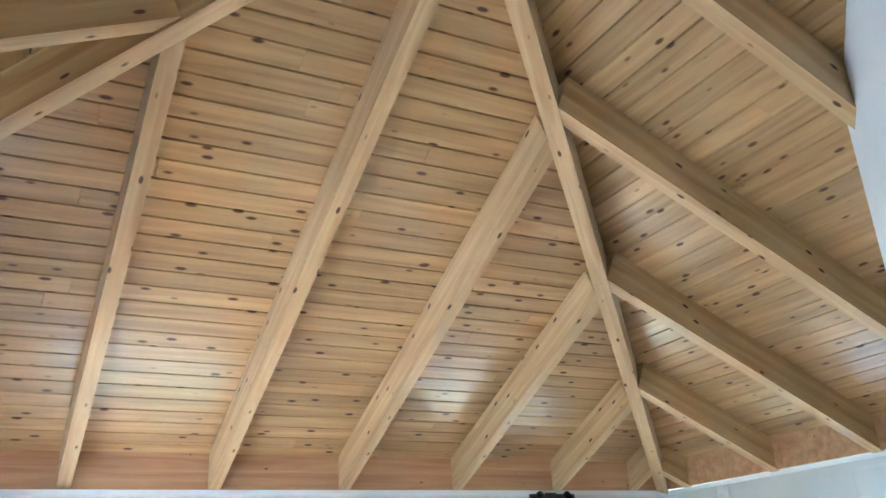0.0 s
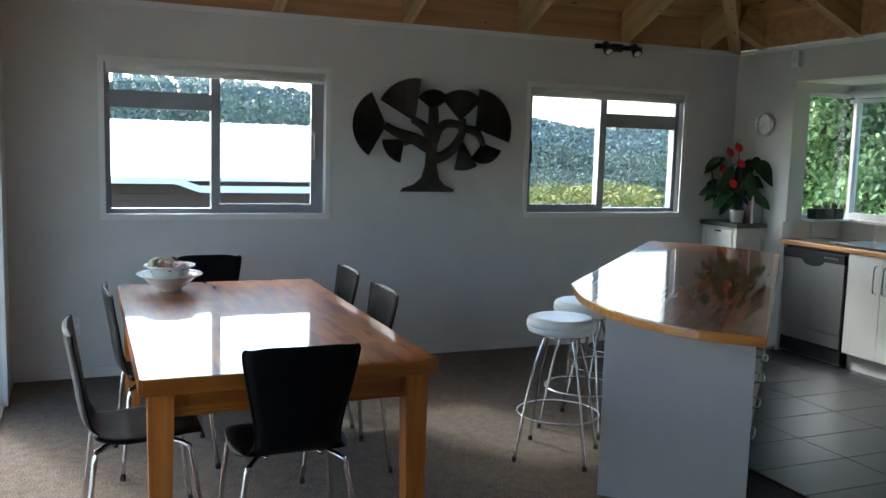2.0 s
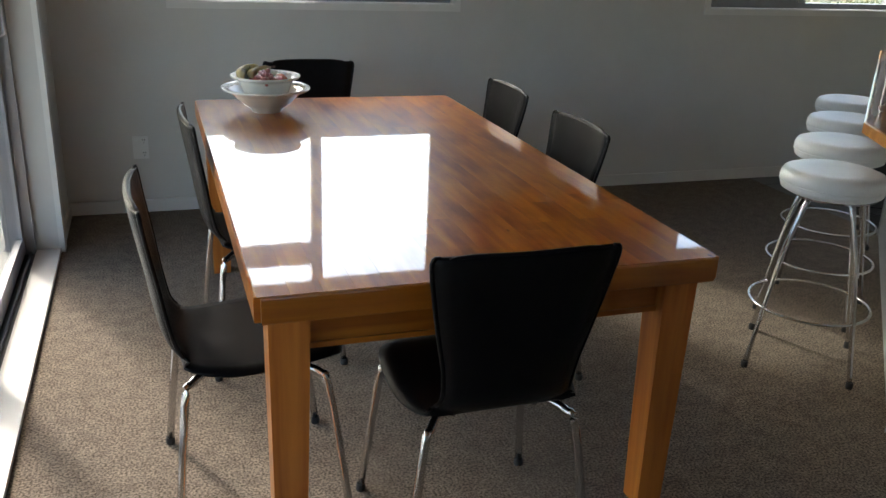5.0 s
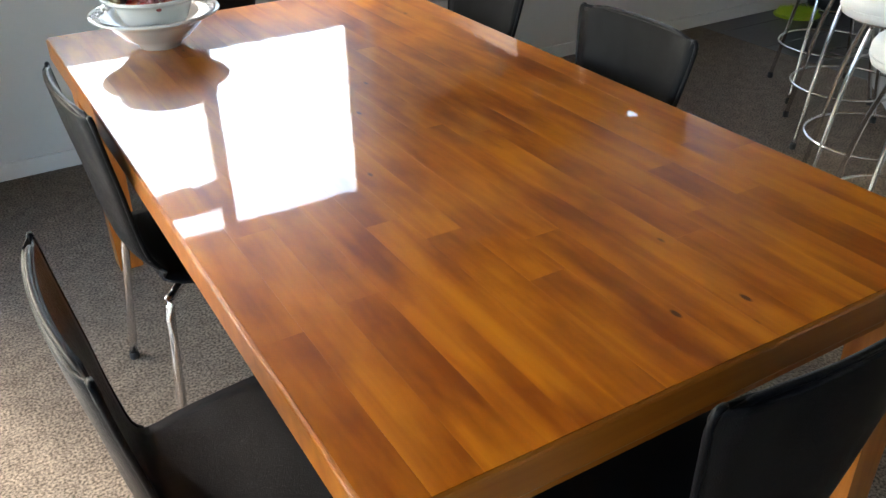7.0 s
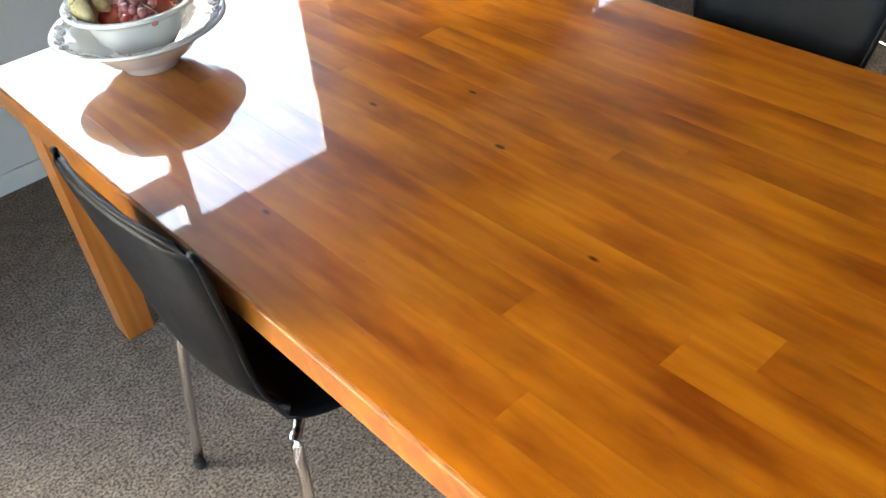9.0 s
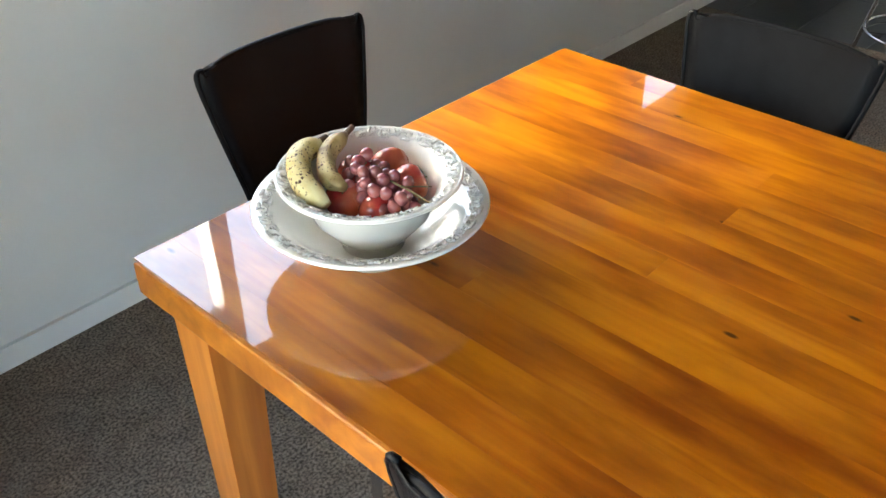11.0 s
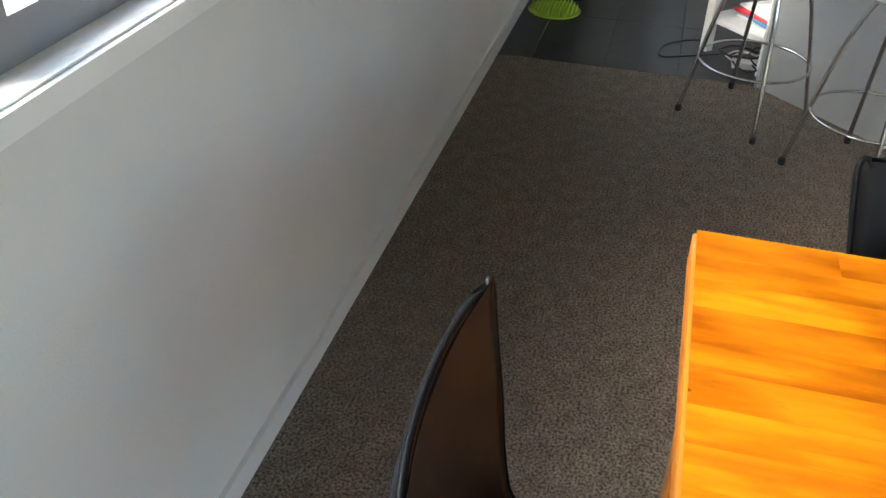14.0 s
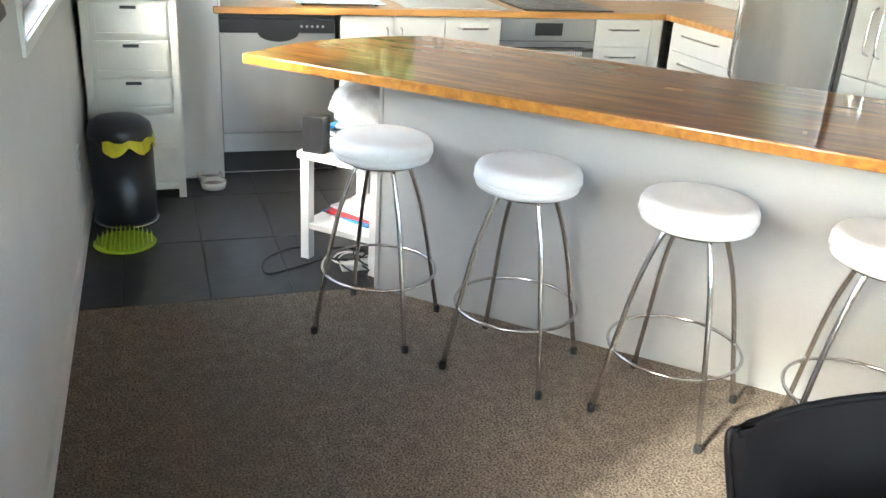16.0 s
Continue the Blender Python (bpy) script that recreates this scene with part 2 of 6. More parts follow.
# ---- mesh helpers ----
def mesh(name, bm, material, parent=None, label="", category="", group="", kind="", smooth=False, bevel=0.0):
    if bevel:
        edges = [e for e in bm.edges if len(e.link_faces) == 2 and e.calc_face_angle(0) > 0.5]
        bmesh.ops.bevel(bm, geom=edges, offset=bevel, segments=2, affect="EDGES", profile=0.6)
    me = bpy.data.meshes.new(name)
    bm.normal_update()
    bm.to_mesh(me)
    bm.free()
    me.materials.append(material)
    if smooth:
        me.polygons.foreach_set("use_smooth", [True] * len(me.polygons))
    ob = new(name, me)
    if parent is not None:
        ob.parent = parent
    return tagged(ob, label, category, group, kind)


def part(name, bm, material, parent, label="", smooth=False, bevel=0.0):
    return mesh(name, bm, material, parent, label, smooth=smooth, bevel=bevel)


def add_box(bm, lo, hi):
    vs = [bm.verts.new((x, y, z)) for x in (lo[0], hi[0]) for y in (lo[1], hi[1]) for z in (lo[2], hi[2])]
    for q in ((0, 1, 3, 2), (4, 6, 7, 5), (0, 4, 5, 1), (2, 3, 7, 6), (0, 2, 6, 4), (1, 5, 7, 3)):
        bm.faces.new([vs[i] for i in q])
    return vs


def box(lo, hi):
    bm = bmesh.new()
    add_box(bm, lo, hi)
    return bm


def prism(points, z0, z1, bm=None):
    """A flat outline (x, y) raised from z0 to z1."""
    bm = bm or bmesh.new()
    a = [bm.verts.new((x, y, z0)) for x, y in points]
    b = [bm.verts.new((x, y, z1)) for x, y in points]
    n = len(points)
    bm.faces.new(a[::-1])
    bm.faces.new(b)
    for i in range(n):
        bm.faces.new((a[i], a[(i + 1) % n], b[(i + 1) % n], b[i]))
    bmesh.ops.recalc_face_normals(bm, faces=bm.faces)
    return bm


def add_tube(bm, pts, r, sides=10, caps=True, taper=None):
    pts = [Vector(p) for p in pts]
    rings = []
    up = Vector((0.13, 0.21, 0.97))
    for i, p in enumerate(pts):
        d = (pts[min(i + 1, len(pts) - 1)] - pts[max(i - 1, 0)]).normalized()
        s = d.cross(up)
        if s.length < 0.05:
            s = d.cross(Vector((1, 0, 0)))
        s.normalize()
        t = d.cross(s)
        rr = r if taper is None else r + (taper - r) * i / (len(pts) - 1)
        rings.append([bm.verts.new(p + (s * math.cos(a) + t * math.sin(a)) * rr) for a in (2 * math.pi * k / sides for k in range(sides))])
    for a, b in zip(rings, rings[1:]):
        for k in range(sides):
            bm.faces.new((a[k], a[(k + 1) % sides], b[(k + 1) % sides], b[k]))
    if caps:
        bm.faces.new(rings[0][::-1])
        bm.faces.new(rings[-1])
    return bm


def tube(pts, r, sides=10, taper=None):
    bm = add_tube(bmesh.new(), pts, r, sides, taper=taper)
    bmesh.ops.recalc_face_normals(bm, faces=bm.faces)
    return bm


def ring(centre, radius, r, n=40, sides=8):
    bm = bmesh.new()
    loops = []
    for i in range(n):
        a = 2 * math.pi * i / n
        loops.append([bm.verts.new((centre[0] + (radius + r * math.cos(b)) * math.cos(a), centre[1] + (radius + r * math.cos(b)) * math.sin(a),
                                    centre[2] + r * math.sin(b))) for b in (2 * math.pi * k / sides for k in range(sides))])
    for i in range(n):
        p, q = loops[i], loops[(i + 1) % n]
        for k in range(sides):
            bm.faces.new((p[k], q[k], q[(k + 1) % sides], p[(k + 1) % sides]))
    return bm


def lathe(profile, n=40, centre=(0, 0)):
    """A shape turned round a vertical axis from (radius, z) points."""
    bm = bmesh.new()
    rows = []
    for r, z in profile:
        if r < 1e-5:
            rows.append([bm.verts.new((centre[0], centre[1], z))])
        else:
            rows.append([bm.verts.new((centre[0] + r * math.cos(2 * math.pi * k / n), centre[1] + r * math.sin(2 * math.pi * k / n), z)) for k in range(n)])
    for a, b in zip(rows, rows[1:]):
        for k in range(n):
            p, q = a[k % len(a)], a[(k + 1) % n % len(a)]
            s, t = b[(k + 1) % n % len(b)], b[k % len(b)]
            vs = [v for i, v in enumerate((p, q, s, t)) if v not in (p, q, s, t)[:i]]
            if len(vs) > 2:
                bm.faces.new(vs)
    bmesh.ops.recalc_face_normals(bm, faces=bm.faces)
    return bm


def empty(name, place, label, category, group="", turn=0.0):
    ob = new(name)
    ob.matrix_basis = pose(*place, 0, 0, turn)
    return tagged(ob, label, category, group)


def placed(ob, *place):
    ob.matrix_basis = pose(*place)
    return ob


# ---- room ----
EAVE = 2.41            # top of the walls
PITCH = 0.45          # rise of the roof for each metre inwards
XW, XE, YN, YS = -0.57, 5.0, 0.0, -7.86
CX, CY, HALF = 1.03, -3.93, 3.93
BOARD_Z = 0.23         # boards lie this far over the underside of the rafters


def wall_with_holes(name, axis, at, thick, a0, a1, z0, z1, holes, material=M_WALL, label=""):
    """A wall along x or y with rectangular openings (a0, a1, z0, z1)."""
    bm = bmesh.new()
    cuts_a = sorted({a0, a1, *[h[0] for h in holes], *[h[1] for h in holes]})
    for p, q in zip(cuts_a, cuts_a[1:]):
        zs = [(h[2], h[3]) for h in holes if h[0] <= p + 1e-6 and h[1] >= q - 1e-6]
        spans, z = [], z0
        for lo, hi in sorted(zs):
            if lo > z:
                spans.append((z, lo))
            z = hi
        if z < z1:
            spans.append((z, z1))
        for lo, hi in spans:
            if axis == "x":
                add_box(bm, (p, min(at, at + thick), lo), (q, max(at, at + thick), hi))
            else:
                add_box(bm, (min(at, at + thick), p, lo), (max(at, at + thick), q, hi))
    bmesh.ops.remove_doubles(bm, verts=bm.verts, dist=1e-5)
    inner = [f for f in bm.faces if all(len(e.link_faces) > 2 for e in f.edges)]
    return mesh(name, bm, material, label=label or "smooth white painted plaster wall", kind="structure")


W1 = (0.0, 1.432, 1.057, 2.025)
W2 = (3.03, 4.462, 1.057, 2.025)
BAY = (-3.90, -0.66, 0.0, 2.13)
SLIDE = (-3.95, -0.53, 0.0, 2.10)
mesh("floor", box((-0.75, -8.0, -0.12), (5.9, 0.2, -0.012)), M_GROUT, label="concrete floor slab under the coverings", kind="structure")
wall_with_holes("wall_north", "x", 0.0, 0.16, -0.75, 5.16, 0, EAVE, [W1, W2])
wall_with_holes("wall_east", "y", XE, 0.16, YS - 0.1, 0.0, 0, EAVE, [BAY])
wall_with_holes("wall_west", "y", XW, -0.16, YS - 0.1, 0.0, 0, 3.55, [SLIDE])
wall_with_holes("wall_south", "x", YS, -0.16, -0.75, 5.16, 0, EAVE, [])

mesh("wall_kitchen_south", box((2.85, -4.04, 0), (5.75, -3.90, 3.6)), M_WALL, label="white painted kitchen partition wall up to the roof", kind="structure")
mesh("wall_pantry_side", prism([(2.85, -3.90), (1.98, -4.77), (2.08, -4.87), (2.95, -4.00)], 0, 4.1), M_WALL,
     label="white painted angled partition wall", kind="structure")
bm = box((XW, -0.013, 0), (4.70, 0.0, 0.066))
mesh("baseboard", bm, M_BASE, label="low white painted skirting board", kind="structure", bevel=0.004)
mesh("baseboard", box((XW, -0.53, 0), (XW + 0.012, -0.018, 0.062)), M_BASE, label="low white painted skirting board", kind="structure")
mesh("cornice", box((XW, -0.02, EAVE - 0.035), (XE, 0.0, EAVE)), M_TRIM, label="thin white timber strip along the wall top", kind="structure")
mesh("cornice", box((XE - 0.02, -3.9, EAVE - 0.035), (XE, -0.02, EAVE)), M_TRIM, label="thin white timber strip along the wall top", kind="structure")


# ---- carpet and tiles ----
def grid_sheet(x0, x1, y0, y1, step, z, amp):
    bm = bmesh.new()
    nx, ny = int((x1 - x0) / step), int((y1 - y0) / step)
    rows = [[bm.verts.new((x0 + (x1 - x0) * i / nx, y0 + (y1 - y0) * j / ny, z + amp * noise.noise((i * 3.1, j * 2.7, 0)))) for j in range(ny + 1)] for i in range(nx + 1)]
    for i in range(nx):
        for j in range(ny):
            bm.faces.new((rows[i][j], rows[i + 1][j], rows[i + 1][j + 1], rows[i][j + 1]))
    return bm


TX = 3.507
carpet = [(XW, YS), (2.30, YS), (2.30, -3.0), (3.507, -1.2), (TX, 0.0), (XW, 0.0)]
mesh("carpet", prism(carpet, -0.012, 0.0), M_CARPET, label="wall-to-wall taupe brown cut-pile carpet", category="carpet", kind="structure")

# ---- roof ----
SLOPES = {"N": (0, 1), "E": (1, 0), "S": (0, -1), "W": (-1, 0)}


def roof_point(side, along, s, lift):
    """A point on a slope: along the eave, s metres inwards in plan, lift over the rafters' underside."""
    z = EAVE + PITCH * s + lift
    if side == "N":
        return (along, YN - s, z)
    if side == "S":
        return (along, YS + s, z)
    if side == "E":
        return (CX + HALF - s, along, z)
    return (CX - HALF + s, along, z)


def ceiling_slope(side):
    rng = random.Random(side)
    bm = bmesh.new()
    step, gap = 0.112, 0.009
    mid = CX if side in "NS" else CY
    s = -0.02
    while s < HALF - 0.02:
        e = min(s + step, HALF)
        a, b = mid - (HALF - s), mid + (HALF - s)
        cuts = [a]
        x = a + rng.uniform(0.5, 2.5)
        while x < b - 0.6:
            cuts.append(x)
            x += rng.uniform(2.4, 5.0)
        cuts.append(b)
        for p, q in zip(cuts, cuts[1:]):
            top = [roof_point(side, p, s, BOARD_Z + 0.02), roof_point(side, q, s, BOARD_Z + 0.02), roof_point(side, q, e, BOARD_Z + 0.02), roof_point(side, p, e, BOARD_Z + 0.02)]
            j = 0.0008
            low = [roof_point(side, p + j, s + gap, BOARD_Z), roof_point(side, q - j, s + gap, BOARD_Z), roof_point(side, q - j, e - gap * 0.2, BOARD_Z),
                   roof_point(side, p + j, e - gap * 0.2, BOARD_Z)]
            t = [bm.verts.new(v) for v in top]
            l = [bm.verts.new(v) for v in low]
            bm.faces.new(l[::-1])
            for k in range(4):
                bm.faces.new((l[k], l[(k + 1) % 4], t[(k + 1) % 4], t[k]))
        s = e
    bmesh.ops.recalc_face_normals(bm, faces=bm.faces)
    mesh("ceiling", bm, M_BOARD["x" if side in "NS" else "y"], label="sloping ceiling of varnished knotty pine tongue-and-groove boards", kind="structure")


for side in "NESW":
    ceiling_slope(side)
apex = EAVE + PITCH * HALF + BOARD_Z
bm = bmesh.new()
c = [bm.verts.new(p) for p in ((CX - HALF - 0.1, YS - 0.1, EAVE + BOARD_Z + 0.06), (CX + HALF + 0.1, YS - 0.1, EAVE + BOARD_Z + 0.06),
                               (CX + HALF + 0.1, 0.1, EAVE + BOARD_Z + 0.06), (CX - HALF - 0.1, 0.1, EAVE + BOARD_Z + 0.06))]
t = bm.verts.new((CX, CY, apex + 0.08))
for k in range(4):
    bm.faces.new((c[k], c[(k + 1) % 4], t))
mesh("roof", bm, M_BLACK, label="dark roofing over the boards", kind="structure")


def timber(name, p, q, width, depth, material=M_BEAM, label="exposed pale pine rafter"):
    """A squared beam from p to q (its underside's middle line), depth upright."""
    p, q = Vector(p), Vector(q)
    d = (q - p).normalized()
    side = d.cross(Vector((0, 0, 1))).normalized()
    up = side.cross(d).normalized()
    if up.z < 0:
        up = -up
    m = Matrix((d, side, up)).transposed().to_4x4()
    if m.determinant() < 0:
        side = -side
        m = Matrix((d, side, up)).transposed().to_4x4()
    m.translation = p
    bm = box((0, -width / 2, 0), ((q - p).length, width / 2, depth))
    ob = mesh(name, bm, material, label=label, category="rafter", group="roof rafters", bevel=0.004)
    ob.matrix_basis = m
    return ob


RW, RD = 0.085, 0.21
for x in (0.16, 1.09, 2.015, 2.93, 3.85, 4.63):
    s1 = min(CX + HALF - x, x - (CX - HALF)) - 0.02
    timber("rafter", roof_point("N", x, -0.02, 0), roof_point("N", x, s1, 0), RW, RD)
for y in (-0.30, -1.24, -2.13, -3.08, -4.02, -4.95, -5.9, -6.8):
    s1 = min(YN - y, y - YS) - 0.02
    timber("rafter", roof_point("E", y, -0.02, 0), roof_point("E", y, s1, 0), RW, RD)
    if s1 > CX - HALF and s1 > XW - (CX - HALF):
        timber("rafter", roof_point("W", y, XW - (CX - HALF) - 0.02, 0), roof_point("W", y, s1, 0), RW, RD)
for x in (0.16, 1.09, 2.015, 2.93, 3.85):
    s1 = min(CX + HALF - x, x - (CX - HALF)) - 0.02
    timber("rafter", roof_point("S", x, -0.02, 0), roof_point("S", x, s1, 0), RW, RD)
hip = "heavier pale pine hip rafter running up the roof corner"
for a, sgn in (((CX + HALF, YN), (-1, -1)), ((CX + HALF, YS), (-1, 1)), ((CX - HALF, YN), (1, -1)), ((CX - HALF, YS), (1, 1))):
    s0 = -0.03 if sgn[0] < 0 else XW - (CX - HALF) - 0.05
    low = (a[0] + sgn[0] * s0, a[1] + sgn[1] * s0, EAVE - 0.03 + PITCH * s0)
    high = (CX - sgn[0] * 0.03, CY - sgn[1] * 0.03, EAVE - 0.03 + PITCH * (HALF - 0.03))
    timber("hip_rafter", low, high, 0.09, 0.25, label=hip)
for x0, x1 in zip((-0.57, 0.16, 1.09, 2.015, 2.93, 3.85, 4.63), (0.16, 1.09, 2.015, 2.93, 3.85, 4.63, 4.95)):
    mesh("blocking_board", box((x0 + 0.0426, -0.012, EAVE), (x1 - 0.0426, 0.012, EAVE + BOARD_Z + 0.012)), M_BLOCK,
         label="pine blocking board between rafter feet on the wall top", kind="structure")
ys = (0.0, -0.30, -1.24, -2.13, -3.08, -3.90)
for y0, y1 in zip(ys, ys[1:]):
    mesh("blocking_board", box((CX + HALF - 0.012, y1 + 0.0426, EAVE), (CX + HALF + 0.012, y0 - 0.0426, EAVE + BOARD_Z + 0.012)), M_BLOCK,
         label="pine blocking board between rafter feet on the wall top", kind="structure")


# ---- windows ----
def window(name, hole, flip):
    """An aluminium window: a sliding light, a fixed light and a top-hung one over it, in a white reveal."""
    x0, x1, z0, z1 = hole
    w = empty(name, ((x0 + x1) / 2, 0.08, z0), "grey aluminium sliding window with a top-hung light", "window")
    tagged(w, kind="structure")

    def P(nm, lo, hi, m, label="", bev=0.0):
        return placed(part(nm, box([lo[k] - (w.location[k]) for k in range(3)], [hi[k] - w.location[k] for k in range(3)]), m, w, label, bevel=bev), 0, 0, 0)

    # white reveal and architrave
    a = 0.035
    P("window_trim", (x0 - a, -0.012, z0 - a), (x1 + a, -0.001, z0), M_TRIM, "white painted sill trim", 0.003)
    P("window_sill", (x0, -0.0005, z0 + 0.0005), (x1, 0.059, z0 + 0.004), M_TRIM, "white painted sill board", 0)
    P("window_trim", (x0 - a, -0.012, z1), (x1 + a, 0.03, z1 + a), M_TRIM, "white painted trim", 0.003)
    P("window_trim", (x0 - a, -0.012, z0), (x0, 0.03, z1), M_TRIM, "white painted trim", 0.003)
    P("window_trim", (x1, -0.012, z0), (x1 + a, 0.03, z1), M_TRIM, "white painted trim", 0.003)
    f = 0.035
    P("window_frame", (x0, 0.06, z0), (x1, 0.13, z0 + f), M_ALU, "", 0.003)
    P("window_frame", (x0, 0.06, z1 - f), (x1, 0.13, z1), M_ALU, "", 0.003)
    P("window_frame", (x0, 0.06, z0 + f), (x0 + f, 0.13, z1 - f), M_ALU, "", 0.003)
    P("window_frame", (x1 - f, 0.06, z0 + f), (x1, 0.13, z1 - f), M_ALU, "", 0.003)
    mid = x0 + (x1 - x0) * 0.485
    P("mullion", (mid - 0.03, 0.05, z0 + f), (mid + 0.03, 0.12, z1 - f), M_ALU if not flip else M_ALU_L, "", 0.003)
    # the light with the transom
    tz = z0 + (z1 - z0) * 0.765
    la, lb = (x0 + f, mid - 0.03) if not flip else (mid + 0.03, x1 - f)
    P("transom", (la, 0.055, tz - 0.055), (lb, 0.125, tz + 0.055), M_ALU, "", 0.004)
    P("pane", (la, 0.088, tz + 0.055), (lb, 0.093, z1 - f), M_GLASS)
    P("pane", (la, 0.088, z0 + f), (lb, 0.093, tz - 0.055), M_GLASS)
    # sliding sash
    sa, sb = (mid + 0.03, x1 - f) if not flip else (x0 + f, mid - 0.03)
    g = 0.03
    P("sash", (sa, 0.06, z0 + f), (sb, 0.09, z0 + f + g), M_ALU, "grey aluminium sash rail", 0.002)
    P("sash", (sa, 0.06, z1 - f - g), (sb, 0.09, z1 - f), M_ALU, "grey aluminium sash rail", 0.002)
    o = (sb - 0.05, sb) if not flip else (sa, sa + 0.02)
    P("sash", (o[0], 0.06, z0 + f + g), (o[1], 0.09, z1 - f - g), M_ALU, "grey aluminium sash stile", 0.002)
    P("pane", (sa, 0.072, z0 + f + g), (sb, 0.077, z1 - f - g), M_GLASS)
    hx = sb - 0.03 if not flip else sa + 0.008
    hb = tube([(hx, 0.055, z0 + 0.38), (hx, 0.035, z0 + 0.40), (hx, 0.035, z0 + 0.55), (hx, 0.055, z0 + 0.57)], 0.008)
    hb.transform(Matrix.Translation(-w.location))
    part("window_handle", hb, M_ALU_L if not flip else M_BLACK, w, "slim sash pull handle", smooth=True)
    # roller blind, rolled up
    bl = empty("roller_blind", ((x0 + x1) / 2, 0.0, z1 - 0.02), "rolled-up pale roller blind at the window head", "blind")
    bm = tube([(-(x1 - x0) / 2 + 0.012, 0.025, 0), ((x1 - x0) / 2 - 0.012, 0.025, 0)], 0.032, 16)
    part("blind_roll", bm, M_BLIND, bl, smooth=True)
    part("bottom_rail", box((-(x1 - x0) / 2 + 0.015, 0.012, -0.052), ((x1 - x0) / 2 - 0.015, 0.022, -0.030)), M_PLATE, bl)
    return w


window("window_1", W1, False)
window("window_2", W2, True)


# ---- sliding door in the west wall ----
def sliding_door():
    d = tagged(empty("door_1", (XW, -2.24, 0), "pale aluminium framed glass sliding door, closed, in a white reveal", "door"), kind="structure")
    y0, y1, zt = SLIDE[0], SLIDE[1], SLIDE[3]

    def P(nm, lo, hi, m, label="", bev=0.002):
        return part(nm, box([lo[k] - d.location[k] for k in range(3)], [hi[k] - d.location[k] for k in range(3)]), m, d, label, bevel=bev)

    P("door_trim", (XW - 0.005, y1 - 0.002, 0), (XW + 0.018, y1 + 0.075, zt + 0.07), M_TRIM, "white painted door architrave")
    P("door_trim", (XW - 0.005, y0 - 0.075, 0), (XW + 0.018, y0, zt + 0.07), M_TRIM, "white painted door architrave")
    P("door_trim", (XW - 0.005, y0, zt), (XW + 0.018, y1 - 0.002, zt + 0.07), M_TRIM, "white painted door architrave")
    P("threshold", (XW - 0.10, y0, -0.01), (XW + 0.0, y1 - 0.002, 0.018), M_TRIM, "white painted threshold board")
    P("sill_track", (XW - 0.22, y0, -0.01), (XW - 0.10, y1 - 0.002, 0.008), M_BLACK, "black aluminium sill track")
    for k in range(3):
        P("track_rail", (XW - 0.125 - 0.035 * k, y0, 0.008), (XW - 0.118 - 0.035 * k, y1 - 0.002, 0.022), M_ALU_L, "thin aluminium guide rail", 0)
    P("door_jamb", (XW - 0.22, y1 - 0.03, 0.008), (XW - 0.10, y1 - 0.002, zt), M_ALU_L, "pale lilac-grey aluminium jamb")
    P("door_jamb", (XW - 0.22, y0, 0.008), (XW - 0.10, y0 + 0.03, zt), M_ALU_L, "pale lilac-grey aluminium jamb")
    P("door_head", (XW - 0.22, y0, zt - 0.04), (XW - 0.10, y1, zt), M_ALU_L)
    n = 3
    w = (y1 - y0 - 0.06) / n
    for k in range(n):
        a = y1 - 0.03 - (k + 1) * w - (0.02 if k < n - 1 else 0)
        b = y1 - 0.03 - k * w
        x = XW - 0.135 - 0.03 * (k % 2) - 0.02
        P("door_stile", (x - 0.015, b - 0.055, 0.022), (x + 0.015, b, zt - 0.04), M_ALU_L, "aluminium door stile")
        P("door_stile", (x - 0.015, a, 0.022), (x + 0.015, a + 0.055, zt - 0.04), M_ALU_L, "aluminium door stile")
        P("door_rail", (x - 0.015, a + 0.055, 0.022), (x + 0.015, b - 0.055, 0.10), M_ALU_L, "aluminium bottom rail")
        P("door_rail", (x - 0.015, a + 0.055, zt - 0.11), (x + 0.015, b - 0.055, zt - 0.04), M_ALU_L, "aluminium top rail")
        pane = P("pane", (x - 0.003, a + 0.055, 0.10), (x + 0.003, b - 0.055, zt - 0.11), M_GLASS, "", 0)
        pane.visible_shadow = False
        if k == 0:
            hb = tube([(x + 0.015, b - 0.028, 0.95), (x + 0.05, b - 0.028, 0.97), (x + 0.05, b - 0.028, 1.13), (x + 0.015, b - 0.028, 1.15)], 0.009)
            hb.transform(Matrix.Translation(-d.location))
            part("door_handle", hb, M_ALU_L, d, "slim aluminium pull handle", smooth=True)


sliding_door()


# ---- dining table ----
TW, TL, TH = 1.10, 2.083, 0.732


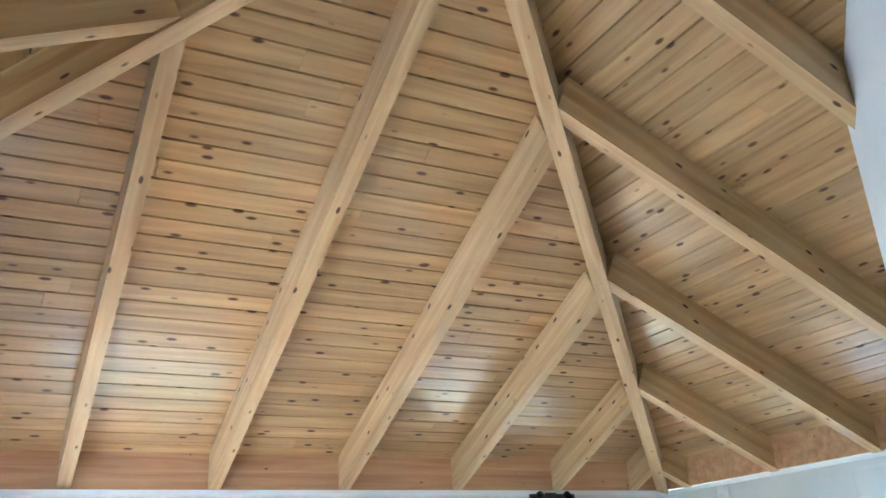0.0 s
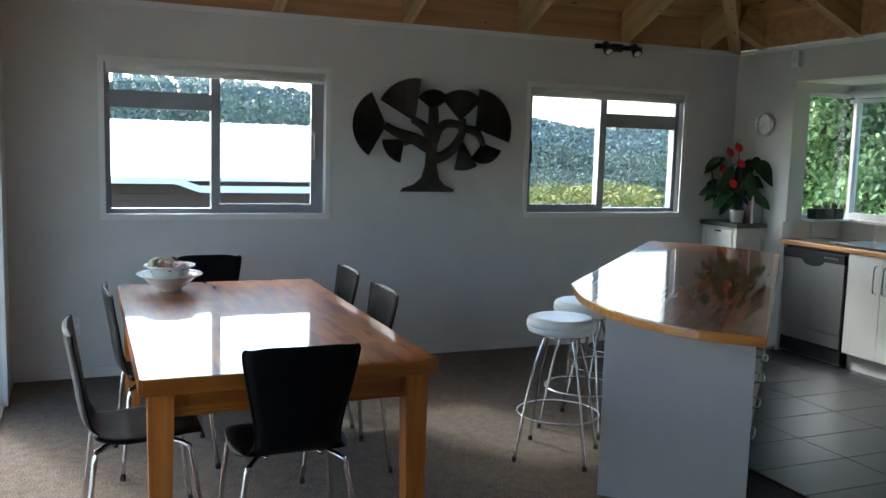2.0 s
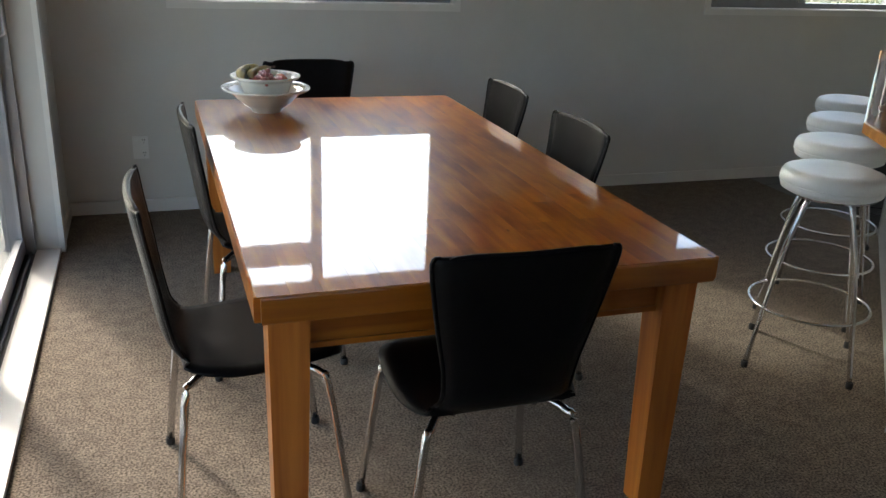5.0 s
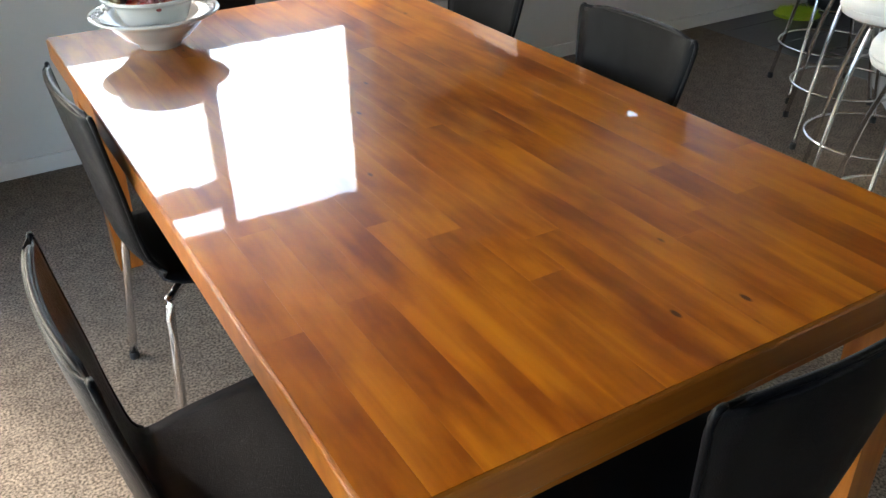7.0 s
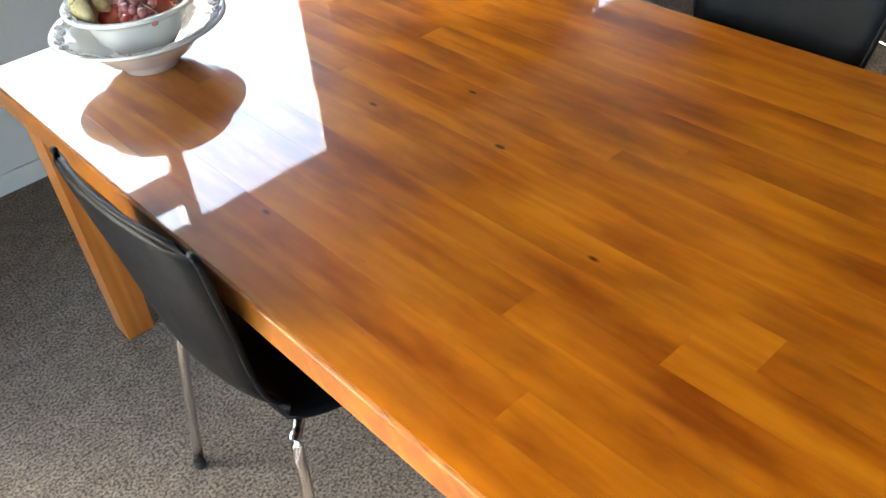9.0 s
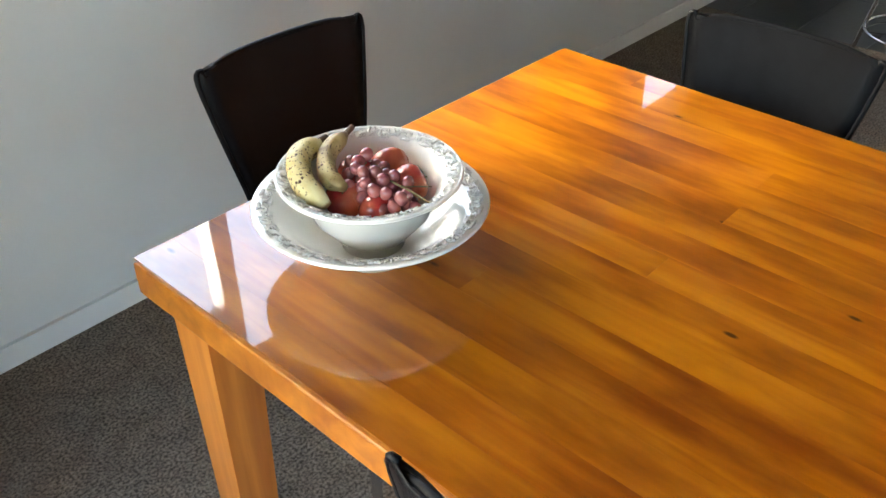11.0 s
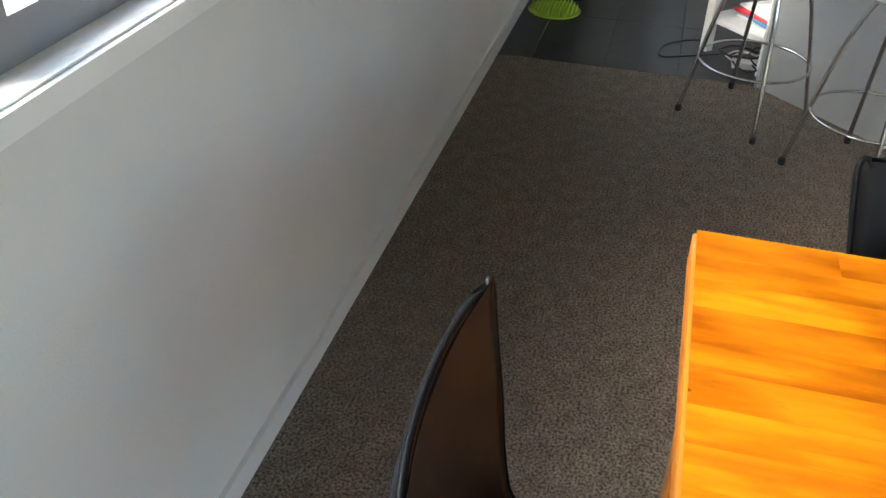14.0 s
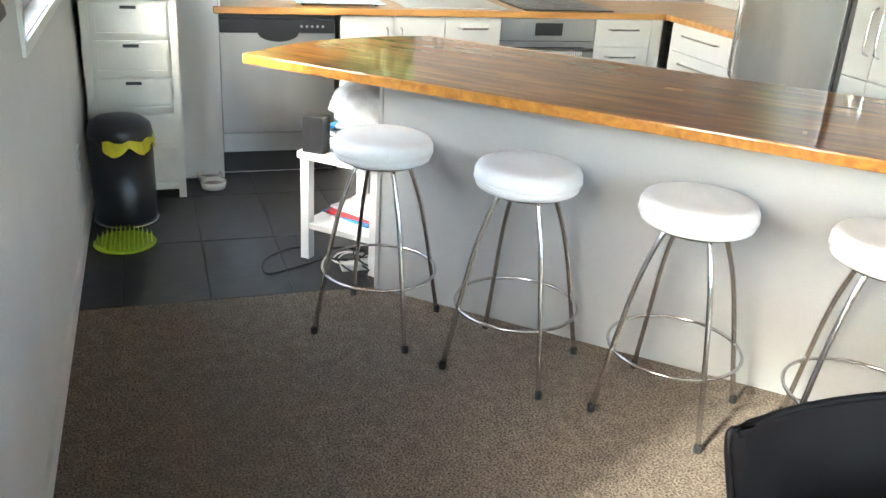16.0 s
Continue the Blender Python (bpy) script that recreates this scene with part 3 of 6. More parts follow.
def dining_table():
    t = empty("dining_table", (0.583, -1.861, 0), "honey brown lacquered timber dining table with square legs on the carpet", "table")
    th = 0.062
    slab = box((-TW / 2, -TL / 2, TH - th), (TW / 2, TL / 2, TH - 0.0012))
    upright = [e for e in slab.edges if abs(e.verts[0].co.z - e.verts[1].co.z) > 0.01]
    bmesh.ops.bevel(slab, geom=upright, offset=0.014, segments=4, affect="EDGES")
    rim = [e for e in slab.edges if abs(e.verts[0].co.z - e.verts[1].co.z) < 0.001 and len(e.link_faces) == 2]
    bmesh.ops.bevel(slab, geom=rim, offset=0.005, segments=2, affect="EDGES", profile=0.5)
    top = part("tabletop", slab, M_TABLE_EDGE, t, "solid lacquered table top with eased edges")
    for sx in (-1, 1):
        for sy in (-1, 1):
            x, y = sx * (TW / 2 - 0.075), sy * (TL / 2 - 0.085)
            bm = bmesh.new()
            vs = add_box(bm, (x - 0.045, y - 0.045, 0.0), (x + 0.045, y + 0.045, TH - th))
            for v in vs:
                if v.co.z < 0.1:
                    v.co.x = x + (v.co.x - x) * 0.78 - sx * -0.004
                    v.co.y = y + (v.co.y - y) * 0.78
            part("leg", bm, M_TABLE_LEG, t, bevel=0.006)
    a = TH - th
    for sy in (-1, 1):
        y = sy * (TL / 2 - 0.085)
        part("apron", box((-TW / 2 + 0.12, y - 0.012, a - 0.095), (TW / 2 - 0.12, y + 0.012, a)), M_TABLE_EDGE, t, bevel=0.002)
        part("apron_moulding", box((-TW / 2 + 0.12, y - 0.018, a - 0.095), (TW / 2 - 0.12, y + 0.018, a - 0.082)), M_TABLE_EDGE, t, bevel=0.003)
    for sx in (-1, 1):
        x = sx * (TW / 2 - 0.075)
        part("apron", box((x - 0.012, -TL / 2 + 0.13, a - 0.095), (x + 0.012, TL / 2 - 0.13, a)), M_TABLE_EDGE, t, bevel=0.002)
    return t, top


table, table_top = dining_table()


# ---- dining chairs ----
def smooth_line(pts, n):
    out = []
    P = [Vector(p) for p in pts]
    P = [P[0] * 2 - P[1]] + P + [P[-1] * 2 - P[-2]]
    for i in range(1, len(P) - 2):
        for k in range(n):
            t = k / n
            a, b, c, d = P[i - 1:i + 3]
            out.append(0.5 * ((2 * b) + (c - a) * t + (2 * a - 5 * b + 4 * c - d) * t * t + (3 * b - a - 3 * c + d) * t ** 3))
    out.append(P[-2])
    return out


def dining_chair():
    """A bent shell of black leather on four chrome legs; the back is at -x, the seat runs to +x."""
    ch = empty("dining_chair", (0, 0, 0), "black leather-covered one-piece dining chair with splayed chrome legs", "chair", "chairs round the dining table")
    # side line (x, z) and half width
    line = smooth_line([(-0.265, 0.848, 0.186), (-0.263, 0.833, 0.203), (-0.252, 0.76, 0.193), (-0.235, 0.66, 0.174), (-0.220, 0.56, 0.154), (-0.200, 0.485, 0.152), (-0.150, 0.447, 0.186),
                        (-0.06, 0.438, 0.215), (0.06, 0.446, 0.218), (0.15, 0.452, 0.205), (0.205, 0.440, 0.165), (0.218, 0.420, 0.12)], 4)
    bm = bmesh.new()
    m = 10
    grids = []
    for off in (0.0, 0.017):
        rows = []
        for i, p in enumerate(line):
            q, r = line[max(i - 1, 0)], line[min(i + 1, len(line) - 1)]
            d = Vector((r.x - q.x, 0, r.y - q.y)).normalized()
            nrm = Vector((d.z, 0, -d.x))
            row = []
            for k in range(m + 1):
                u = -1 + 2 * k / m
                u2 = math.copysign(abs(u) ** 0.85, u)
                bend = 0.022 * u * u if i < len(line) * 0.5 else -0.004 * u * u
                base = Vector((p.x, u2 * p.z, p.y)) + Vector((bend, 0, 0))
                if i == 0:
                    base.z -= 0.018 * abs(u) ** 7
                edge = 1.0 if 0 < k < m and 0 < i < len(line) - 1 else 0.35
                row.append(bm.verts.new(base + nrm * (off - 0.0085) * edge))
            rows.append(row)
        grids.append(rows)
    lo, hi = grids
    n = len(line)
    for rows, flip in ((lo, False), (hi, True)):
        for i in range(n - 1):
            for k in range(m):
                f = (rows[i][k], rows[i + 1][k], rows[i + 1][k + 1], rows[i][k + 1])
                bm.faces.new(f[::-1] if flip else f)
    rim = [(i, 0) for i in range(n)] + [(n - 1, k) for k in range(1, m + 1)] + [(i, m) for i in range(n - 2, -1, -1)] + [(0, k) for k in range(m - 1, 0, -1)]
    for (a, b), (c, d) in zip(rim, rim[1:] + rim[:1]):
        bm.faces.new((lo[a][b], lo[c][d], hi[c][d], hi[a][b]))
    bmesh.ops.recalc_face_normals(bm, faces=bm.faces)
    shell = part("shell", bm, M_LEATHER, ch, "black leather shell with stitched rim", smooth=True)
    # welted rim
    bm = bmesh.new()
    edge = [(p.x + 0.022, p.z + 0.001, p.y - (0.018 if i == 0 else 0)) for i, p in enumerate(line[:int(n * 0.5)])]
    topline = [(line[0].x + 0.022 * u * u, u * line[0].z, line[0].y - 0.018 * abs(u) ** 7 + 0.001) for u in [1 - 2 * k / 12 for k in range(13)]]
    path = edge[::-1] + topline[1:-1] + [(a, -b, c) for a, b, c in edge]
    add_tube(bm, path, 0.0055, 6)
    part("piping", bm, M_LEATHER, ch, "raised black leather piping", smooth=True)
    part("seat_bracket", tube([(-0.12, -0.10, 0.418), (0.10, -0.10, 0.418), (0.10, 0.10, 0.418), (-0.12, 0.10, 0.418)], 0.010), M_CHROME, ch, "", smooth=True)
    for sy in (-1, 1):
        rear = smooth_line([(-0.02, sy * 0.06, 0.415), (-0.10, sy * 0.125, 0.418), (-0.155, sy * 0.165, 0.405), (-0.175, sy * 0.185, 0.36), (-0.21, sy * 0.232, 0.012)], 5)
        front = smooth_line([(-0.02, sy * 0.06, 0.412), (0.10, sy * 0.150, 0.415), (0.150, sy * 0.185, 0.402), (0.168, sy * 0.198, 0.36), (0.215, sy * 0.232, 0.012)], 5)
        for pts in (rear, front):
            lg = part("leg", tube(pts, 0.0105, 10), M_CHROME, ch, "bent chrome tube leg", smooth=True)
            x, y, z = pts[-1]
            part("foot_cap", lathe([(0, 0), (0.012, 0), (0.0135, 0.006), (0.012, 0.022), (0, 0.022)], 12, (x, y)), M_RUBBER, lg, "black rubber foot")
    return ch


first = dining_chair()
spots = [(0.215, -1.645, 2), (0.062, -2.455, 1), (0.562, -2.80, 90), (1.0, -1.262, 180), (0.985, -1.94, 180), (0.556, -0.80, 270)]
first.matrix_basis = pose(spots[0][0], spots[0][1], 0, 0, 0, spots[0][2])
for x, y, r in spots[1:]:
    copy_thing(first, pose(x, y, 0, 0, 0, r))


# ---- island bench ----
def uv(p, q):
    """Along the island (north-east) and across it (south-east) to plan x, y."""
    r = math.sqrt(0.5)
    return ((p + q) * r, (p - q) * r)


def island():
    t = empty("kitchen_island", (3.1, -2.0, 0), "pale grey painted kitchen island cupboard with drawers on its kitchen side", "kitchen island")

    def loc(pts):
        return [(x - 3.1, y + 2.0) for x, y in pts]

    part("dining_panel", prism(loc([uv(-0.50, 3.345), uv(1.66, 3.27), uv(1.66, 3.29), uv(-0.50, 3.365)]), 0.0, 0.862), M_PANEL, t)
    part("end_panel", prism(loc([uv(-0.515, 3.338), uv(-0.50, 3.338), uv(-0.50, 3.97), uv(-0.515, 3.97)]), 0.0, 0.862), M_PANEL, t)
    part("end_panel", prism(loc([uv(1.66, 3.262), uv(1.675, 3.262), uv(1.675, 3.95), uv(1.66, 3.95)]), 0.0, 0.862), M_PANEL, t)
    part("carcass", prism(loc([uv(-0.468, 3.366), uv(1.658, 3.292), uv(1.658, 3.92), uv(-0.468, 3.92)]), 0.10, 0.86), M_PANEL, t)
    part("kickboard", prism(loc([uv(-0.46, 3.38), uv(1.65, 3.31), uv(1.65, 3.87), uv(-0.46, 3.87)]), 0.0, 0.10), M_BLACK, t)
    for k in range(4):
        a, b = -0.462 + 0.53 * k, -0.468 + 0.53 * (k + 1)
        zs = ((0.105, 0.395), (0.40, 0.62), (0.625, 0.855))
        for z0, z1 in zs:
            d = part("drawer_front", prism(loc([uv(a, 3.922), uv(b, 3.922), uv(b, 3.94), uv(a, 3.94)]), z0, z1), M_CAB, t)
            pts = [uv((a + b) / 2 + s * 0.10, 3.94 + o) for s, o in ((-1, 0.0), (-0.9, 0.028), (-0.5, 0.038), (0.5, 0.038), (0.9, 0.028), (1, 0.0))]
            part("handle", tube(smooth_line([(x - 3.1, y + 2.0, (z0 + z1) / 2 + 0.04) for x, y in pts], 3), 0.005, 8), M_CHROME, d, "curved chrome handle", smooth=True)


island()


def island_top():
    west = [uv(2.17, 3.09), uv(-0.16, 3.09)]
    near = smooth_line([(*uv(-0.16, 3.09), 0), (*uv(-0.54, 3.24), 0), (*uv(-0.84, 3.47), 0), (*uv(-1.01, 3.74), 0), (*uv(-1.04, 4.02), 0)], 6)[1:]
    far = smooth_line([(*uv(1.87, 4.0), 0), (*uv(2.06, 3.72), 0), (*uv(2.16, 3.42), 0), (*uv(2.17, 3.09), 0)], 6)[:-1]
    pts = [west[0], west[1]] + [(v[0], v[1]) for v in near] + [(v[0], v[1]) for v in far]
    a = math.radians(45)
    # the outline in the island's own axes, so that the grain runs along it
    loc = []
    for x, y in pts:
        dx, dy = x - 3.1, y + 2.0
        loc.append((dx * math.cos(a) + dy * math.sin(a), -dx * math.sin(a) + dy * math.cos(a)))
    top = empty("island_worktop", (3.1, -2.0, 0.864), "curved glossy lacquered timber worktop on the grey island", "worktop", turn=45)
    slab = part("slab", prism(loc, 0.0, 0.0370), M_ISLAND_EDGE, top, "solid laminated timber edge", bevel=0.005)
    inner = [(x * 0.993, y * 0.985) for x, y in loc]

    def span(y):
        xs = []
        for (x0, y0), (x1, y1) in zip(inner, inner[1:] + inner[:1]):
            if (y0 - y) * (y1 - y) < 0:
                xs.append(x0 + (x1 - x0) * (y - y0) / (y1 - y0))
        return (min(xs), max(xs)) if len(xs) > 1 else None

    r = random.Random(5)
    ys = [p[1] for p in inner]
    lo, hi = min(ys) + 0.0005, max(ys) - 0.0005
    n = 18
    for k in range(n):
        ya, yb = lo + (hi - lo) * k / n, lo + (hi - lo) * (k + 1) / n - 0.0002
        a, b = span(ya), span(yb)
        if not a or not b:
            continue
        cuts = [0.0] + sorted(r.uniform(0.15, 0.85) for _ in range(2)) + [1.0]
        for u, v in zip(cuts, cuts[1:]):
            if v - u < 0.06:
                continue
            xa, xb = a[0] + (a[1] - a[0]) * u, a[0] + (a[1] - a[0]) * v - 0.0002
            xc = b[0] if u == 0 else xa
            xd = b[1] if v == 1 else xb
            part("stave", prism([(xa, ya), (xb, ya), (xd, yb), (xc, yb)], 0.0362, 0.0384), M_ISLAND, slab)


island_top()


# ---- bar stools ----
def bar_stool():
    s = empty("bar_stool", (0, 0, 0), "round white vinyl bar stool on four slim bowed chrome legs", "stool", "bar stools along the island")
    prof = [(r, z - 0.012) for r, z in [(0, 0.652), (0.150, 0.652), (0.166, 0.660), (0.172, 0.676), (0.170, 0.682), (0.174, 0.688), (0.173, 0.708), (0.164, 0.724), (0.145, 0.731), (0.10, 0.728), (0, 0.724)]]
    seat = part("seat", lathe(prof, 48), M_VINYL, s, "plump white vinyl seat pad", smooth=True)
    part("piping", ring((0, 0, 0.6715), 0.1725, 0.0028, 48, 6), M_VINYL, seat, "fine white piping", smooth=True)
    part("seat_plate", lathe([(0, 0.628), (0.13, 0.628), (0.13, 0.6405), (0, 0.6405)], 32), M_CHROME, s)
    for k in range(4):
        a = math.pi / 2 * k + 0.05
        c, d = math.cos(a), math.sin(a)
        pts = smooth_line([(0.085 * c, 0.085 * d, 0.632), (0.112 * c, 0.112 * d, 0.58), (0.158 * c, 0.158 * d, 0.45), (0.196 * c, 0.196 * d, 0.28), (0.222 * c, 0.222 * d, 0.14), (0.247 * c, 0.247 * d, 0.012)], 4)
        lg = part("leg", tube(pts, 0.0085, 10), M_CHROME, s, "slim bowed chrome leg", smooth=True)
        part("foot_cap", lathe([(0, 0), (0.012, 0), (0.0125, 0.02), (0.010, 0.024), (0, 0.024)], 12, (0.247 * c, 0.247 * d)), M_RUBBER, lg, "black rubber foot")
    part("foot_ring", ring((0, 0, 0.225), 0.206, 0.0055, 56, 8), M_CHROME, s, "round chrome foot rest", smooth=True)
    return s


stool = bar_stool()
stool.matrix_basis = pose(3.206, -1.066, 0, 0, 0, 6)
for x, y, r in ((2.83, -1.45, -3), (2.448, -1.833, -10), (2.075, -2.215, 1)):
    copy_thing(stool, pose(x, y, 0, 0, 0, r))

# ---- kitchen bay ----
mesh("wall_bay_side", box((5.16, -0.66, 0), (5.75, -0.54, 1.06)), M_WALL, label="white painted bay wall", kind="structure")
mesh("wall_bay_side", box((5.16, -0.66, 2.06), (5.75, -0.54, 2.4)), M_WALL, label="white painted bay wall", kind="structure")
mesh("wall_bay_back", box((5.60, -4.04, 0), (5.75, -0.66, 1.06)), M_WALL, label="white painted bay wall", kind="structure")
mesh("wall_bay_back", box((5.60, -4.04, 2.06), (5.75, -0.66, 2.4)), M_WALL, label="white painted bay wall", kind="structure")
mesh("wall_bay_back", box((5.60, -4.04, 1.06), (5.75, -1.93, 2.06)), M_WALL, label="white painted bay wall", kind="structure")
mesh("ceiling", box((5.16, -4.04, 2.13), (5.75, -0.54, 2.25)), M_TRIM, label="flat white bay ceiling", kind="structure")


def bay_windows():
    w = tagged(empty("window_3", (5.65, -1.9, 1.06), "white framed kitchen bay window looking onto a hedge", "window"), kind="structure")

    def P(nm, lo, hi, m, label="", bev=0.002):
        return part(nm, box([lo[k] - w.location[k] for k in range(3)], [hi[k] - w.location[k] for k in range(3)]), m, w, label, bevel=bev)

    f = 0.032
    P("window_sill", (5.55, -1.93, 1.035), (5.60, -0.66, 1.06), M_TRIM, "white painted sill")
    P("window_frame", (5.62, -1.93, 1.06), (5.68, -0.66, 1.06 + 0.05), M_TRIM)
    P("window_frame", (5.62, -1.93, 2.03), (5.68, -0.66, 2.06), M_TRIM)
    for y in (-0.70, -1.93):
        P("mullion", (5.62, y, 1.11), (5.68, y + f, 2.03), M_ALU_L if y < -0.8 else M_TRIM)
    P("pane", (5.645, -1.90, 1.11), (5.651, -0.70, 2.03), M_GLASS, "", 0)
    P("window_frame", (5.16, -0.63, 1.06), (5.62, -0.58, 1.09), M_TRIM)
    P("window_frame", (5.16, -0.63, 2.03), (5.62, -0.58, 2.06), M_TRIM)
    P("window_frame", (5.08, -0.65, 1.05), (5.12, -0.58, 2.07), M_TRIM)
    P("pane", (5.165, -0.608, 1.09), (5.62, -0.603, 2.03), M_GLASS, "", 0)
    for c in w.children:
        if c.name.startswith("pane"):
            c.visible_shadow = False


bay_windows()
bl = empty("roller_blind", (5.58, -1.29, 2.06), "rolled-up white roller blind over the kitchen window", "blind")
part("blind_roll", tube([(0, -0.62, 0), (0, 0.62, 0)], 0.028, 16), M_BLIND, bl, smooth=True)
part("bottom_rail", box((-0.008, -0.62, -0.075), (0.008, 0.62, -0.045)), M_PLATE, bl)
bm = bmesh.new()
wt = empty("tile_splashback", (5.58, -1.9, 0.902), "row of white ceramic wall tiles behind the kitchen bench", "tiles")
tagged(wt, kind="structure")
tile_me = box((-0.006, -0.148, 0.0), (0.006, 0.148, 0.135))
bmesh.ops.bevel(tile_me, geom=list(tile_me.edges), offset=0.0015, segments=1, affect="EDGES")
t0 = part("tile", tile_me, M_CERAMIC, wt)
t0.location = (0.012, 1.06, 0)
for k in range(1, 7):
    c = t0.copy()
    scene.collection.objects.link(c)
    c.location = (0.012, 1.06 - 0.30 * k, 0)
for x in (-0.5, -0.2):
    c = t0.copy()
    scene.collection.objects.link(c)
    c.matrix_basis = pose(x + 0.03, 1.236, 0, 0, 0, 90)

# worktop round the corner
mesh("kitchen_worktop", prism([(4.985, -0.635), (4.985, -3.235), (4.31, -3.235), (4.31, -3.895), (5.585, -3.895), (5.585, -0.665), (5.0, -0.665), (4.988, -0.635)], 0.864, 0.900), M_BENCH,
     label="honey coloured lacquered timber kitchen worktop", category="worktop", bevel=0.006)


def bar_handle(parent, a, b, out, r=0.0055):
    a, b, out = Vector(a), Vector(b), Vector(out)
    pts = smooth_line([a, a + out * 0.85 + (b - a) * 0.06, a + out + (b - a) * 0.2, b + out - (b - a) * 0.2, b + out * 0.85 - (b - a) * 0.06, b], 3)
    return part("handle", tube(pts, r, 8), M_CHROME, parent, "slim curved chrome handle", smooth=True)


def unit(name, y0, y1, fronts, label, category="cabinet"):
    """A base unit along the east wall between y1 < y0; fronts are (y0, y1, z0, z1, handle)."""
    u = empty(name, (5.01, (y0 + y1) / 2, 0), label, category, "kitchen base units")
    yc = (y0 + y1) / 2

    part("carcass", box((0.02, y1 - yc, 0.12), (0.58, y0 - yc, 0.862)), M_CAB, u)
    part("kickboard", box((0.06, y1 - yc, 0.0), (0.075, y0 - yc, 0.12)), M_CAB, u)
    for a, b, z0, z1, h in fronts:
        nm = "door" if z1 - z0 > 0.5 else "drawer_front"
        d = part(nm, box((0, b - yc + 0.0015, z0), (0.018, a - yc - 0.0015, z1)), M_CAB, u, bevel=0.002)
        m = (a + b) / 2 - yc
        if h == "h":
            w = (a - b) * 0.27
            bar_handle(d, (0, m - w, z1 - 0.055), (0, m + w, z1 - 0.055), (-0.03, 0, 0))
        else:
            yy = (b - yc + 0.04) if h == "r" else (a - yc - 0.04)
            bar_handle(d, (0, yy, 0.60), (0, yy, 0.80), (-0.03, 0, 0))
    return u


# dishwasher
def dishwasher():
    d = empty("dishwasher", (5.01, -0.96, 0), "brushed stainless steel dishwasher with a black control strip", "dishwasher")
    part("body", box((0.02, -0.298, 0.02), (0.56, 0.298, 0.855)), M_BLACK, d)
    door = part("door", box((0.0, -0.296, 0.24), (0.022, 0.296, 0.765)), M_STEEL, d, "brushed steel door", bevel=0.003)
    part("lower_panel", box((0.004, -0.296, 0.135), (0.022, 0.296, 0.234)), M_STEEL, d, bevel=0.002)
    part("kickboard", box((0.03, -0.296, 0.01), (0.045, 0.296, 0.13)), M_STEEL, d)
    strip = part("control_panel", box((-0.006, -0.296, 0.768), (0.022, 0.296, 0.835)), M_BLACK, d, "black control panel", bevel=0.004)
    bm = bmesh.new()
    n = 16
    a = [(0.105 * math.cos(math.pi + math.pi * k / n), 0.768 + 0.045 * math.sin(math.pi + math.pi * k / n)) for k in range(n + 1)]
    f = [bm.verts.new((-0.004, y, z)) for y, z in a]
    g = [bm.verts.new((0.003, y, z)) for y, z in a]
    bm.faces.new(f)
    for k in range(n):
        bm.faces.new((f[k], f[k + 1], g[k + 1], g[k]))
    part("grip_recess", bm, M_BLACK, door, "black half-round grip")
    for k in range(5):
        part("button", tube([(-0.006, -0.12 - 0.028 * k, 0.803), (-0.010, -0.12 - 0.028 * k, 0.803)], 0.007, 10), M_ALU_L, strip, "small grey button")


dishwasher()
mesh("end_panel", box((5.01, -0.658, 0), (5.55, -0.638, 0.862)), M_TABLE_EDGE, label="brown timber end panel beside the dishwasher", category="panel")
unit("sink_cabinet", -1.29, -1.87, [(-1.29, -1.58, 0.125, 0.858, "r"), (-1.58, -1.87, 0.125, 0.858, "l")], "pale grey two-door kitchen cabinet under the sink")
unit("drawer_cabinet", -1.87, -2.20, [(-1.87, -2.20, 0.705, 0.858, "h"), (-1.87, -2.20, 0.42, 0.70, "h"), (-1.87, -2.20, 0.125, 0.415, "h")], "narrow pale grey kitchen drawer cabinet")
unit("drawer_cabinet", -2.79, -3.16, [(-2.79, -3.16, 0.705, 0.858, "h"), (-2.79, -3.16, 0.42, 0.70, "h"), (-2.79, -3.16, 0.125, 0.415, "h")], "pale grey kitchen drawer cabinet beside the oven")
mesh("filler_panel", box((5.012, -3.235, 0.0), (5.03, -3.162, 0.862)), M_CAB, label="narrow pale grey corner filler panel", category="panel")


def oven():
    o = empty("oven", (5.01, -2.495, 0), "stainless steel built-in oven with a striped tea towel on its handle", "oven")
    part("body", box((0.02, -0.29, 0.12), (0.56, 0.29, 0.862)), M_BLACK, o)
    p = part("control_panel", box((0.0, -0.292, 0.735), (0.02, 0.292, 0.858)), M_STEEL, o, bevel=0.002)
    part("display", box((-0.003, -0.085, 0.765), (0.001, 0.085, 0.835)), M_BLACK, p, "black glass display")
    d = part("door", box((0.0, -0.292, 0.27), (0.02, 0.292, 0.728)), M_STEEL, o, bevel=0.003)
    part("door_glass", box((-0.003, -0.23, 0.33), (0.001, 0.23, 0.70)), M_BLACK, d, "black oven door glass")
    part("lower_panel", box((0.0, -0.292, 0.125), (0.02, 0.292, 0.262)), M_STEEL, o)
    part("handle", tube([(-0.045, -0.27, 0.690), (-0.045, 0.27, 0.690)], 0.011, 12), M_CHROME, d, "round steel handle bar", smooth=True)
    for y in (-0.24, 0.24):
        part("handle_post", tube([(0.0, y, 0.69), (-0.045, y, 0.69)], 0.008, 8), M_CHROME, d, "", smooth=True)


oven()


